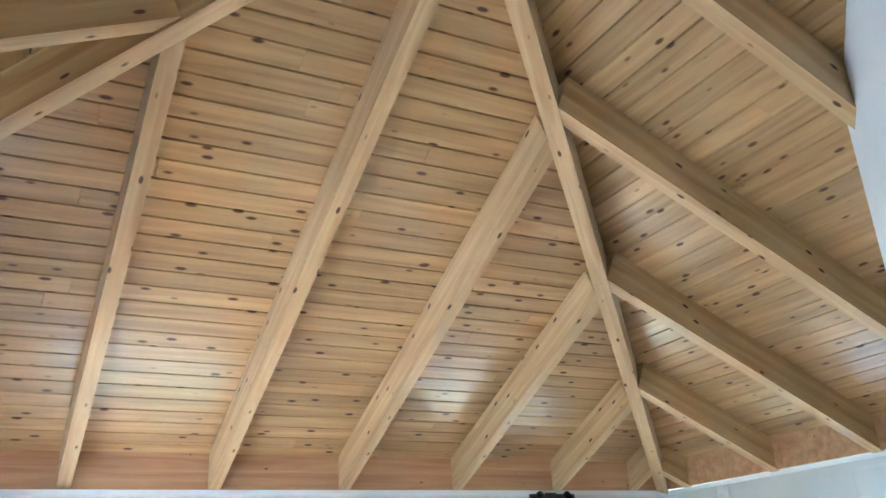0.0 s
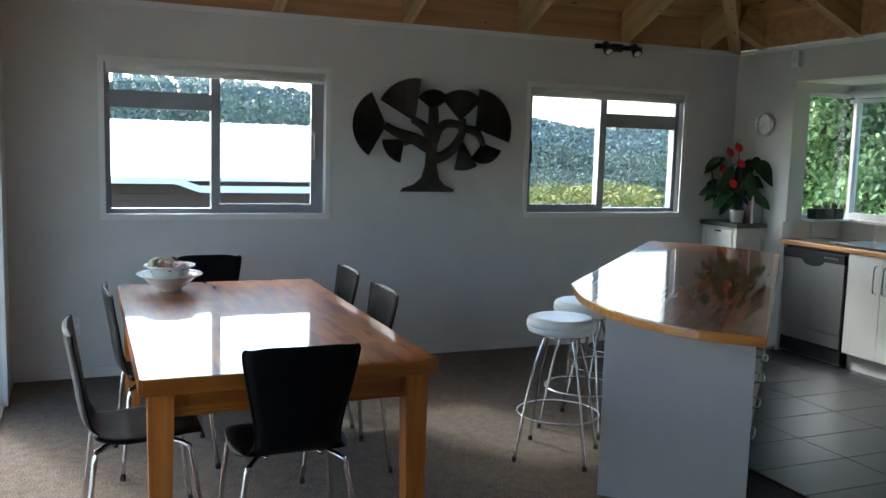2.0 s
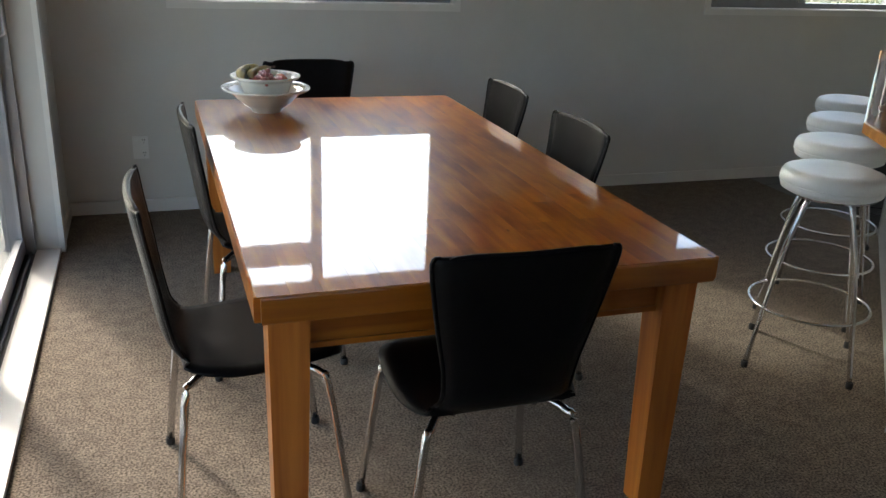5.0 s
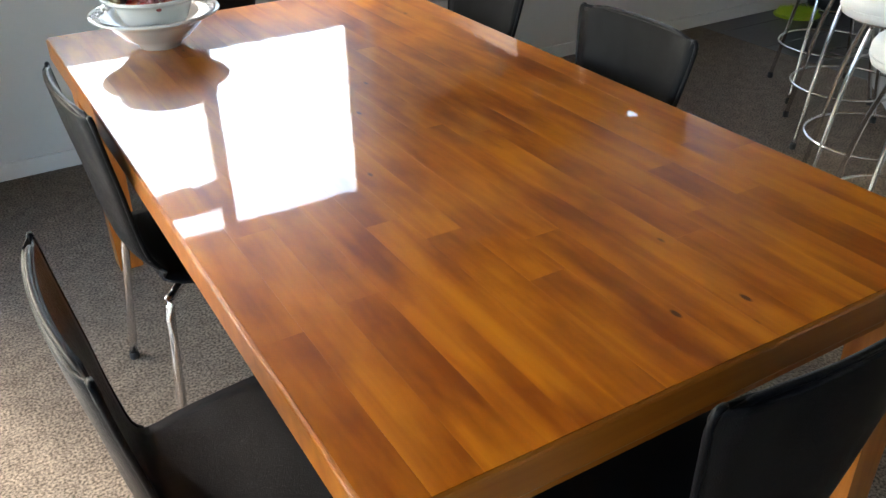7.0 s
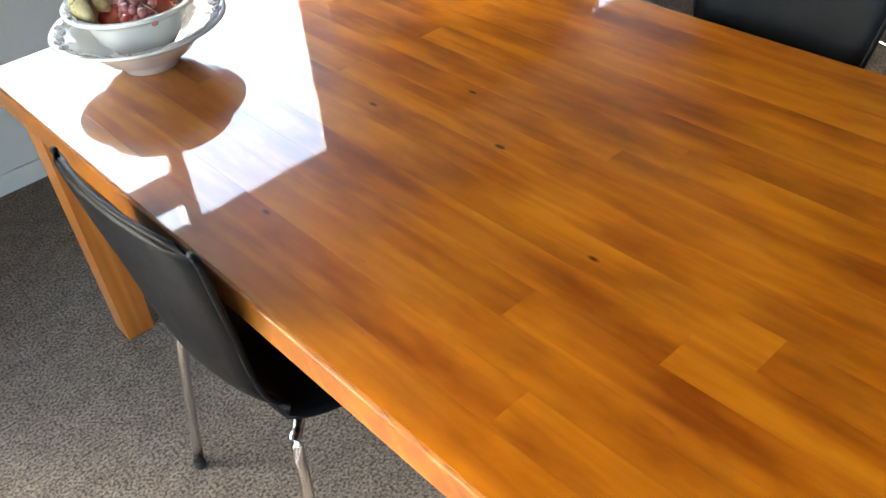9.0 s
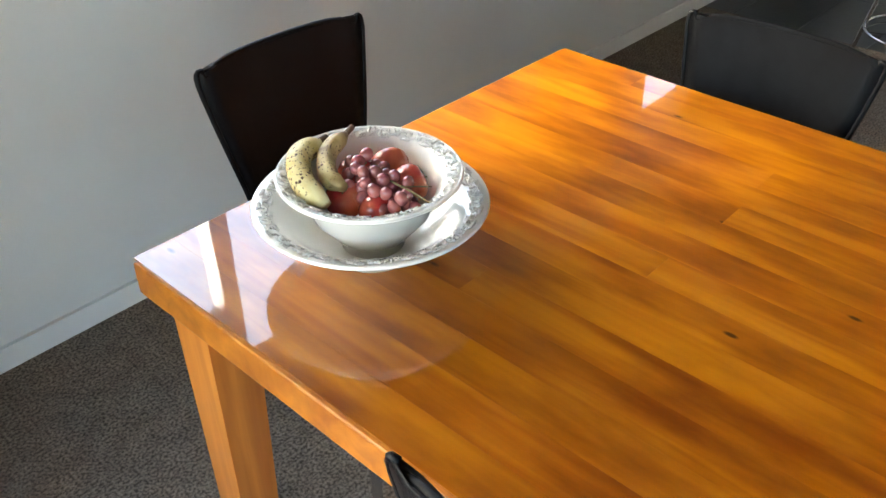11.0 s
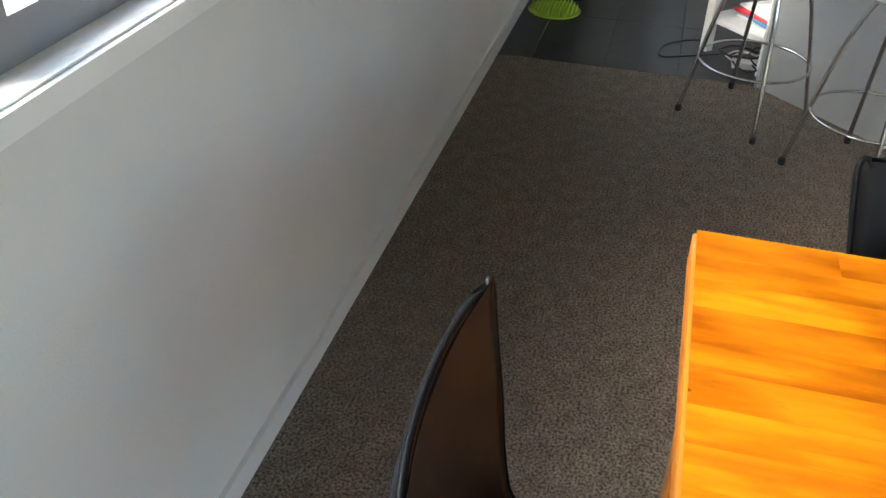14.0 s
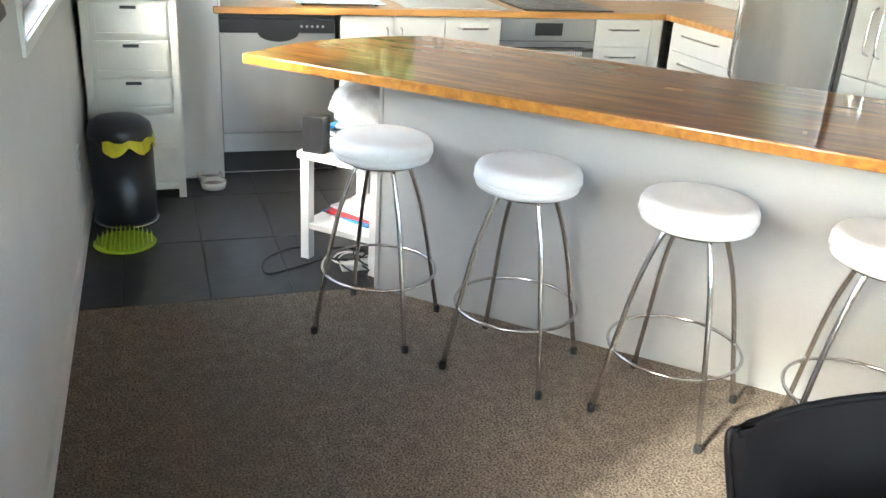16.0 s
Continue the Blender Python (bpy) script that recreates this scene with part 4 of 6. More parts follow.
def tea_towel():
    m = bpy.data.materials.new("striped_cotton")
    m.use_nodes = True
    N, L = m.node_tree.nodes, m.node_tree.links
    tc, wv, rp = N.new("ShaderNodeTexCoord"), N.new("ShaderNodeTexWave"), N.new("ShaderNodeValToRGB")
    wv.bands_direction = "Y"
    wv.inputs["Scale"].default_value = 22
    rp.color_ramp.elements[0].position, rp.color_ramp.elements[1].position = 0.35, 0.5
    rp.color_ramp.elements[0].color, rp.color_ramp.elements[1].color = (0.05, 0.05, 0.06, 1), (0.75, 0.75, 0.73, 1)
    L.new(tc.outputs["Object"], wv.inputs[0])
    L.new(wv.outputs["Fac"], rp.inputs[0])
    L.new(rp.outputs[0], N["Principled BSDF"].inputs["Base Color"])
    N["Principled BSDF"].inputs["Roughness"].default_value = 0.9
    bm = bmesh.new()
    rows = []
    for i in range(14):
        z = 0.704 - 0.030 * max(0, i - 3) if i > 3 else 0.66 + 0.011 * i
        x = -0.060 if i > 3 else -0.030
        if i == 3:
            x = -0.046
        rows.append([bm.verts.new((x + 0.004 * math.sin(k * 1.3) * (i / 14), -0.205 + 0.34 * k / 16, z)) for k in range(17)])
    for a, b in zip(rows, rows[1:]):
        for k in range(16):
            bm.faces.new((a[k], a[k + 1], b[k + 1], b[k]))
    ob = mesh("tea_towel", bm, m, label="black and white striped cotton tea towel hung on the oven handle", category="towel", smooth=True)
    ob.location = (5.01, -2.495, 0)
    so = ob.modifiers.new("thickness", "SOLIDIFY")
    so.thickness = 0.003


tea_towel()

# south run: drawers, fridge, pantry
su = empty("drawer_cabinet", (4.64, -3.262, 0), "pale grey kitchen drawer cabinet beside the fridge", "cabinet", "kitchen base units")
part("carcass", box((-0.32, -0.60, 0.12), (0.33, -0.02, 0.862)), M_CAB, su)
part("kickboard", box((-0.32, -0.07, 0.0), (0.33, -0.05, 0.12)), M_CAB, su)
for z0, z1 in ((0.705, 0.858), (0.42, 0.70), (0.125, 0.415)):
    d = part("drawer_front", box((-0.318, -0.018, z0), (0.30, 0.0, z1)), M_CAB, su, bevel=0.002)
    bar_handle(d, (-0.18, 0, z1 - 0.055), (0.18, 0, z1 - 0.055), (0, 0.03, 0))


def fridge():
    f = empty("fridge", (3.93, -3.50, 0), "tall stainless steel fridge with rounded doors beside the pantry", "fridge")
    part("body", box((-0.355, -0.38, 0.03), (0.355, 0.24, 1.72)), M_ALU_L, f, bevel=0.006)
    for nm, z0, z1 in (("freezer_door", 0.06, 0.62), ("fridge_door", 0.635, 1.72)):
        bm = bmesh.new()
        n = 12
        out = [(-0.355 + 0.71 * k / n, 0.25 + 0.055 * math.sin(math.pi * (0.08 + 0.84 * k / n))) for k in range(n + 1)]
        prism([(0.355, 0.244), (-0.355, 0.244)] + out, z0, z1, bm)
        d = part(nm, bm, M_STEEL, f, "bowed brushed steel door", bevel=0.004)
        zz = (z1 - 0.36, z1 - 0.04) if nm == "freezer_door" else (z0 + 0.04, z0 + 0.50)
        bar_handle(d, (0.29, 0.28, zz[0]), (0.29, 0.28, zz[1]), (0, 0.05, 0), 0.010)
    for x in (-0.3, 0.3):
        for y in (-0.33, 0.18):
            part("foot", lathe([(0, 0), (0.02, 0), (0.02, 0.03), (0, 0.03)], 12, (x, y)), M_RUBBER, f)


fridge()


def pantry():
    p = empty("pantry_cupboard", (3.375, -3.57, 0), "tall pale grey pantry cupboard with plain doors", "cupboard")
    part("carcass", box((-0.16, -0.32, 0.12), (0.16, 0.30, 2.10)), M_CAB, p)
    part("kickboard", box((-0.16, 0.22, 0.0), (0.16, 0.24, 0.12)), M_CAB, p)
    for x0, x1 in ((-0.158, -0.002), (0.002, 0.158)):
        for z0, z1 in ((0.125, 0.845), (0.85, 2.095)):
            d = part("door", box((x0, 0.302, z0), (x1, 0.320, z1)), M_CAB, p, bevel=0.002)
            hx = x1 - 0.03 if x0 < -0.1 else x0 + 0.03
            bar_handle(d, (hx, 0.32, z0 + 0.1 if z0 > 0.5 else z1 - 0.3), (hx, 0.32, z0 + 0.3 if z0 > 0.5 else z1 - 0.1), (0, 0.03, 0))


pantry()


# ---- corner cabinet with plant ----
def corner_cabinet():
    c = empty("chest_of_drawers", (4.85, -0.245, 0), "cream painted tall chest of drawers with a dark top", "chest of drawers")
    x0, x1, y0, y1 = -0.145, 0.145, -0.205, 0.215
    for x in (x0, x1 - 0.035):
        for y in (y0, y1 - 0.035):
            part("post", box((x, y, 0.0), (x + 0.035, y + 0.035, 0.965)), M_CREAM, c, bevel=0.002)
    part("body", box((x0 + 0.012, y0 + 0.012, 0.055), (x1 - 0.005, y1 - 0.012, 0.965)), M_CREAM, c)
    part("plinth_rail", prism([(x0 - 0.0, y0 + 0.035), (x0 + 0.02, y0 + 0.035), (x0 + 0.02, y1 - 0.035), (x0, y1 - 0.035)], 0.045, 0.085), M_CREAM, c)
    part("side_rail", box((x0 + 0.035, y0, 0.05), (x1 - 0.035, y0 + 0.014, 0.12)), M_CREAM, c)
    part("side_rail", box((x0 + 0.035, y0, 0.89), (x1 - 0.035, y0 + 0.014, 0.965)), M_CREAM, c)
    part("top", box((x0 - 0.02, y0 - 0.02, 0.966), (x1 + 0.0, y1 + 0.01, 1.002)), M_DARKWOOD, c, "dark brown timber top", bevel=0.004)
    for k in range(5):
        z0 = 0.095 + 0.174 * k
        d = part("drawer", box((x0 - 0.002, y0 + 0.042, z0), (x0 + 0.01, y1 - 0.042, z0 + 0.158)), M_CREAM, c, bevel=0.002)
        b = bmesh.new()
        ya, yb, za, zb = y0 + 0.042, y1 - 0.042, z0, z0 + 0.158
        for lo, hi in (((ya + 0.008, za + 0.006), (yb - 0.008, za + 0.022)), ((ya + 0.008, zb - 0.040), (yb - 0.008, zb - 0.006)),
                       ((ya + 0.008, za + 0.022), (ya + 0.022, zb - 0.040)), ((yb - 0.022, za + 0.022), (yb - 0.008, zb - 0.040))):
            add_box(b, (x0 - 0.009, lo[0], lo[1]), (x0 - 0.003, hi[0], hi[1]))
        part("drawer_moulding", b, M_CREAM, d, "raised cream moulding")
        part("handle", box((x0 - 0.016, -0.03, zb - 0.028), (x0 - 0.0092, 0.04, zb - 0.014)), M_BLACK, d, "black cup handle", bevel=0.003)


corner_cabinet()
M_LEAF = mat("anthurium_leaf", (0.014, 0.046, 0.014), 0.42, scale=12, vary=0.4, spec=0.3)
M_LEAF_L = mat("young_leaf", (0.11, 0.22, 0.05), 0.4, scale=12, vary=0.2)
M_RED = mat("red_spathe", (0.40, 0.010, 0.016), 0.35, scale=10, vary=0.25, coat=0.3)


def leaf_mesh(bm, base, tip, width, droop=0.25, up=Vector((0, 0, 1))):
    base, tip = Vector(base), Vector(tip)
    d = tip - base
    s = d.cross(up)
    if s.length < 1e-3:
        s = Vector((1, 0, 0))
    s.normalize()
    n = s.cross(d).normalized()
    rows = []
    for i in range(7):
        t = i / 6
        w = width * (math.sin(math.pi * min(1, t * 0.93 + 0.07)) ** 0.75) * (1 - 0.35 * t)
        c = base + d * t - up * droop * d.length * t * t
        rows.append([bm.verts.new(c - s * w + n * w * 0.22), bm.verts.new(c), bm.verts.new(c + s * w + n * w * 0.22)])
    for a, b in zip(rows, rows[1:]):
        for k in range(2):
            bm.faces.new((a[k], a[k + 1], b[k + 1], b[k]))


def plant():
    p = empty("potted_anthurium", (4.83, -0.30, 1.002), "anthurium with red flowers in a white pot on a chest", "plant")
    part("pot", lathe([(0, 0), (0.048, 0), (0.062, 0.095), (0.066, 0.10), (0.060, 0.10), (0.056, 0.085), (0, 0.085)], 28), M_CERAMIC, p, "small white ceramic pot", smooth=True)
    rng = random.Random(4)
    for i in range(44):
        a = rng.uniform(0, 2 * math.pi)
        r = rng.uniform(0.04, 0.21)
        h = rng.uniform(0.10, 0.44)
        q = Vector((r * math.cos(a), r * math.sin(a) * 0.9, 0.08 + h))
        q.x = min(q.x, 0.07)
        q.y = min(q.y, 0.18)
        st = part("stem", tube(smooth_line([(0.01 * math.cos(a), 0.01 * math.sin(a), 0.08), (q.x * 0.35, q.y * 0.35, 0.08 + h * 0.6), tuple(q)], 3), 0.0022, 5), M_LEAF, p)
        bm = bmesh.new()
        ln = rng.uniform(0.10, 0.17)
        tip = q + Vector((min(0.06, ln * math.cos(a)), ln * math.sin(a), rng.uniform(-0.17, -0.02)))
        leaf_mesh(bm, q, tip, rng.uniform(0.036, 0.056), 0.28, Vector((rng.uniform(-0.9, -0.2), rng.uniform(-0.9, -0.2), 0.5)).normalized())
        part("leaf", bm, M_LEAF, st, smooth=True)
    for x, y, z in ((0.0, 0.12, 0.56), (-0.02, 0.0, 0.60), (-0.03, -0.05, 0.47), (-0.06, 0.10, 0.36), (-0.08, -0.03, 0.31), (-0.02, 0.17, 0.42)):
        st = part("flower_stem", tube(smooth_line([(0, 0, 0.08), (x * 0.4, y * 0.4, z * 0.6), (x, y, z - 0.03)], 4), 0.002, 5), M_LEAF, p)
        bm = bmesh.new()
        leaf_mesh(bm, (x, y - 0.02, z - 0.025), (x - 0.01, y + 0.035, z + 0.05), 0.034, 0.0, Vector((-0.6, -0.75, 0.2)))
        part("spathe", bm, M_RED, st, "glossy red spathe", smooth=True)
    st = part("stem", tube(smooth_line([(0, 0, 0.08), (-0.05, 0.14, 0.20), (-0.07, 0.24, 0.27)], 4), 0.0025, 5), M_LEAF_L, p)
    bm = bmesh.new()
    leaf_mesh(bm, (-0.07, 0.22, 0.24), (-0.09, 0.26, 0.46), 0.028, 0.0)
    part("leaf", bm, M_LEAF_L, st, "pale green young leaf", smooth=True)
    for tx, ty, tz in ((-0.07, 0.22, 0.16), (-0.05, 0.17, 0.22)):
        bm = bmesh.new()
        leaf_mesh(bm, (tx * 0.8, ty * 0.9, tz + 0.16), (tx, ty, tz - 0.02), 0.03, 0.0, Vector((1, 0, 0)))
        part("leaf", bm, M_LEAF, st, smooth=True)


plant()


def books():
    g = ((0.045, (0.10, 0.13, 0.30)), (0.03, (0.30, 0.28, 0.27)), (0.04, (0.20, 0.10, 0.12)), (0.03, (0.35, 0.34, 0.34)))
    y = -0.27
    for w, c in g:
        m = mat("book_cover", c, 0.5, scale=30, vary=0.1)
        bk = empty("book", (4.93, y - w / 2, 1.002), "upright paperback book standing on the corner chest", "book", "books behind the plant")
        h = 0.20 + 0.02 * math.sin(w * 900)
        part("cover", box((-0.045, -w / 2 + 0.001, 0), (0.045, -w / 2 + 0.003, h)), m, bk)
        part("cover", box((-0.045, w / 2 - 0.003, 0), (0.045, w / 2 - 0.001, h)), m, bk)
        part("spine", box((-0.047, -w / 2 + 0.001, 0), (-0.045, w / 2 - 0.001, h)), m, bk)
        part("pages", box((-0.044, -w / 2 + 0.003, 0.003), (0.043, w / 2 - 0.003, h - 0.003)), M_PLATE, bk, "white paper pages")
        y -= w + 0.003


books()


def clock():
    c = empty("wall_clock", (4.999, -0.385, 1.80), "small round silver wall clock with a white face", "clock")
    c.matrix_basis = pose(4.999, -0.385, 1.80, 0, -90, 0)
    part("rim", lathe([(0.085, 0.0), (0.094, 0.0), (0.096, 0.03), (0.088, 0.04), (0.080, 0.036), (0.080, 0.02)], 48), M_CHROME, c, "brushed silver rim", smooth=True)
    part("dial", lathe([(0, 0.0), (0.085, 0.0), (0.085, 0.021), (0, 0.021)], 40), M_PLATE, c, "white dial")
    for k in range(12):
        a = k * math.pi / 6
        b = tube([(0.062 * math.cos(a), 0.062 * math.sin(a), 0.023), (0.073 * math.cos(a), 0.073 * math.sin(a), 0.023)], 0.0022, 4)
        part("hour_mark", b, M_BLACK, c, "black hour mark")
    for a, ln in ((radians(35), 0.04), (radians(120), 0.06)):
        part("clock_hand", tube([(0, 0, 0.026), (ln * math.cos(a), ln * math.sin(a), 0.026)], 0.002, 4), M_BLACK, c, "thin black pointer")


clock()


def spot_bar(x0, x1):
    s = empty("spotlight_bar", ((x0 + x1) / 2, -0.001, 2.36), "dark metal two-lamp spotlight bar fixed under the rafters", "lamp")
    h = (x1 - x0) / 2
    part("bar", box((-h, -0.055, -0.018), (h, -0.030, 0.018)), M_METALART, s, bevel=0.004)
    part("wall_plate", box((-0.05, -0.032, -0.03), (0.05, -0.001, 0.03)), M_METALART, s)
    for x in (-h * 0.62, h * 0.62):
        hd = part("lamp_head", tube([(x, -0.055, 0.02), (x - 0.0, -0.115, -0.045)], 0.028, 16, taper=0.040), M_METALART, s, "dark conical lamp head", smooth=True)
        part("bulb", tube([(x, -0.100, -0.030), (x, -0.118, -0.049)], 0.026, 14), M_PLATE, hd, "pale unlit bulb", smooth=True)


spot_bar(3.56, 3.98)
sensor = empty("alarm_sensor", (4.999, -0.68, 2.30), "small white plastic alarm sensor on the wall", "sensor")
part("case", box((-0.045, -0.035, -0.06), (0, 0.035, 0.06)), M_PLATE, sensor, bevel=0.01)
part("lens", box((-0.048, -0.022, -0.03), (-0.045, 0.022, 0.01)), M_BLIND, sensor)


def socket(name, x, z, w, h, label):
    s = empty(name, (x, -0.001, z), label, "socket")
    part("plate", box((-w / 2, -0.009, -h / 2), (w / 2, 0, h / 2)), M_PLATE, s, bevel=0.003)
    for k in (-1, 1):
        part("switch", box((-0.010, -0.012, k * h * 0.28 - 0.008), (0.002, -0.009, k * h * 0.28 + 0.008)), M_TRIM, s, bevel=0.001)
        for dx, dz in ((0.012, 0.006), (0.022, 0.006), (0.017, -0.007)):
            part("slot", box((dx - 0.0015, -0.0096, k * h * 0.28 + dz - 0.004), (dx + 0.0015, -0.009, k * h * 0.28 + dz + 0.004)), M_BLACK, s)


socket("power_socket", -0.205, 0.34, 0.075, 0.116, "white upright double power socket on the wall")
socket("power_socket", 4.20, 0.375, 0.12, 0.085, "white wall power socket beside the bin")


# ---- metal tree on the wall ----
def metal_tree():
    t = empty("metal_tree_sculpture", (2.218, -0.03, 1.22), "dark bronzed metal tree wall sculpture with ribbed fan leaves", "wall art")

    def fan(nm, cx, cz, r0, r1, a0, a1):
        n = max(6, int((a1 - a0) / 4.5))
        bm = bmesh.new()
        a0r, a1r = radians(a0), radians(a1)
        inner, outer, in2, out2 = [], [], [], []
        for k in range(2 * n + 1):
            a = a0r + (a1r - a0r) * k / (2 * n)
            d = 0.006 * (1 if k % 2 else -1)
            jag = 1 - (0.02 if k % 2 else 0)
            inner.append(bm.verts.new((cx + r0 * math.cos(a), -0.004 + d * 0.3, cz + r0 * math.sin(a))))
            outer.append(bm.verts.new((cx + r1 * jag * math.cos(a), -0.020 + d, cz + r1 * jag * math.sin(a))))
        for k in range(2 * n):
            bm.faces.new((inner[k], inner[k + 1], outer[k + 1], outer[k]))
        o = part(nm, bm, M_METALART, t, "ribbed fan of sheet metal")
        md = o.modifiers.new("thickness", "SOLIDIFY")
        md.thickness = 0.003

    fan("leaf_fan", -0.135, 0.50, 0.03, 0.312, 84, 152)
    fan("leaf_fan", -0.35, 0.47, 0.02, 0.258, 118, 238)
    fan("leaf_fan", -0.21, 0.38, 0.02, 0.180, 184, 258)
    fan("leaf_fan", 0.0, 0.59, 0.02, 0.150, 34, 146)
    fan("leaf_fan", 0.22, 0.52, 0.02, 0.228, 44, 136)
    fan("leaf_fan", 0.345, 0.47, 0.02, 0.290, -20, 88)
    fan("leaf_fan", 0.41, 0.365, 0.02, 0.155, 226, 340)
    fan("leaf_fan", 0.23, 0.40, 0.02, 0.245, 256, 302)

    def limb(nm, pts, r, r2):
        r, r2 = r * 1.22, r2 * 1.22
        b = tube(smooth_line([(x, -0.018, z) for x, z in pts], 5), r, 10, taper=r2)
        for v in b.verts:
            v.co.y = -0.018 + (v.co.y + 0.018) * 0.45
        part(nm, b, M_METALART, t, "hammered metal limb", smooth=True)

    bm = bmesh.new()
    out = [(-0.24, 0.0), (0.18, 0.0), (0.17, 0.022), (0.10, 0.05), (0.055, 0.10), (0.035, 0.18), (0.032, 0.28), (0.04, 0.42), (0.03, 0.60), (-0.03, 0.60), (-0.035, 0.45),
           (-0.045, 0.30), (-0.055, 0.18), (-0.08, 0.10), (-0.14, 0.05), (-0.22, 0.025)]
    f = [bm.verts.new((x * 1.0, -0.030, z)) for x, z in out]
    g = [bm.verts.new((x * 1.0, 0.0, z)) for x, z in out]
    bm.faces.new(f)
    bm.faces.new(g[::-1])
    for k in range(len(out)):
        bm.faces.new((f[k], g[k], g[(k + 1) % len(out)], f[(k + 1) % len(out)]))
    bmesh.ops.recalc_face_normals(bm, faces=bm.faces)
    part("trunk", bm, M_METALART, t, "flared metal trunk", bevel=0.004)
    limb("branch", [(-0.02, 0.40), (-0.07, 0.47), (-0.16, 0.52)], 0.034, 0.022)
    limb("branch", [(-0.02, 0.32), (-0.14, 0.38), (-0.27, 0.42), (-0.37, 0.47)], 0.042, 0.022)
    limb("branch", [(0.0, 0.42), (0.005, 0.52), (0.0, 0.62)], 0.036, 0.030)
    limb("branch", [(0.01, 0.36), (0.05, 0.46), (0.12, 0.50), (0.22, 0.49)], 0.030, 0.024)
    limb("branch", [(0.02, 0.24), (0.10, 0.27), (0.18, 0.34), (0.23, 0.44), (0.23, 0.54)], 0.034, 0.024)
    limb("branch", [(0.22, 0.47), (0.32, 0.46), (0.38, 0.47)], 0.028, 0.020)
    limb("branch", [(0.30, 0.46), (0.37, 0.42), (0.41, 0.34)], 0.026, 0.018)
    limb("branch", [(-0.14, 0.37), (-0.19, 0.36), (-0.22, 0.34)], 0.024, 0.014)


metal_tree()


# ---- pedal bin, mat, bowls ----
def pedal_bin():
    M_BAG = mat("yellow_bin_bag", (0.62, 0.52, 0.02), 0.45, scale=20, vary=0.12, bump=0.4, bump_scale=40)
    b = empty("pedal_bin", (4.435, -0.17, 0), "tall black pedal bin with a yellow bag showing under its lid", "bin")
    part("body", lathe([(0, 0.01), (0.135, 0.01), (0.138, 0.03), (0.138, 0.40), (0, 0.40)], 40), M_BLACK, b, smooth=True)
    part("base_ring", lathe([(0.13, 0.0), (0.144, 0.0), (0.144, 0.012), (0.13, 0.014)], 40), M_CHROME, b, "thin chrome base ring", smooth=True)
    part("lid", lathe([(0.139, 0.402), (0.141, 0.425), (0.132, 0.46), (0.10, 0.485), (0.05, 0.497), (0, 0.50)], 40), M_BLACK, b, "domed black lid", smooth=True)
    bm = bmesh.new()
    n = 30
    up, lo = [], []
    for k in range(n + 1):
        a = radians(150 + 165 * k / n)
        d = 0.143 + 0.004 * math.sin(k * 2.1)
        up.append(bm.verts.new((d * math.cos(a), d * math.sin(a), 0.408 + 0.006 * math.sin(k * 0.9))))
        lo.append(bm.verts.new(((d + 0.002) * math.cos(a), (d + 0.002) * math.sin(a), 0.385 - 0.045 * abs(math.sin(k * 0.33 + 0.4)))))
    for k in range(n):
        bm.faces.new((up[k], up[k + 1], lo[k + 1], lo[k]))
    o = part("bag", bm, M_BAG, b, "crumpled yellow bag rim", smooth=True)
    part("pedal", box((-0.165, -0.03, 0.012), (-0.13, 0.03, 0.022)), M_BLACK, b)


pedal_bin()
M_GREEN = mat("lime_plastic", (0.36, 0.50, 0.02), 0.5, scale=20, vary=0.08)
gm = empty("spiky_mat", (4.14, -0.165, 0), "round lime green plastic mat of soft spikes on the tiles", "mat")
part("base", lathe([(0, 0), (0.130, 0), (0.132, 0.005), (0.127, 0.009), (0, 0.009)], 40), M_GREEN, gm)
bm = bmesh.new()
for i in range(-6, 7):
    for j in range(-6, 7):
        x, y = i * 0.021 + (0.0105 if j % 2 else 0), j * 0.0185
        if x * x + y * y < 0.118 ** 2:
            add_tube(bm, [(x, y, 0.008), (x + 0.002, y, 0.040)], 0.0052, 6, taper=0.0012)
part("spikes", bm, M_GREEN, gm, "rows of soft lime green spikes")
for (x, y) in ((4.84, -0.59), (4.965, -0.58)):
    cb = empty("pet_bowl", (x, y, 0), "small pale ceramic food bowl on the dark tiles", "bowl", "pet bowls")
    part("dish", lathe([(0, 0.004), (0.050, 0.0), (0.062, 0.0), (0.066, 0.022), (0.066, 0.036), (0.060, 0.036), (0.056, 0.014), (0, 0.010)], 30), M_CERAMIC, cb, smooth=True)
    part("food", lathe([(0, 0.020), (0.055, 0.016), (0.055, 0.012), (0, 0.012)], 20), mat("pet_food", (0.30, 0.25, 0.24), 0.8, scale=60, vary=0.3), cb)

# ---- trolley under the island's end ----
M_RED2 = mat("red_cover", (0.50, 0.03, 0.04), 0.45, scale=20, vary=0.1)
M_BLUE = mat("blue_print", (0.03, 0.20, 0.42), 0.45, scale=20, vary=0.1)
M_PAPER = mat("white_paper", (0.78, 0.78, 0.76), 0.7, scale=20, vary=0.03)
M_CABLE = mat("black_cable", (0.015, 0.015, 0.015), 0.5, scale=20, vary=0.1)


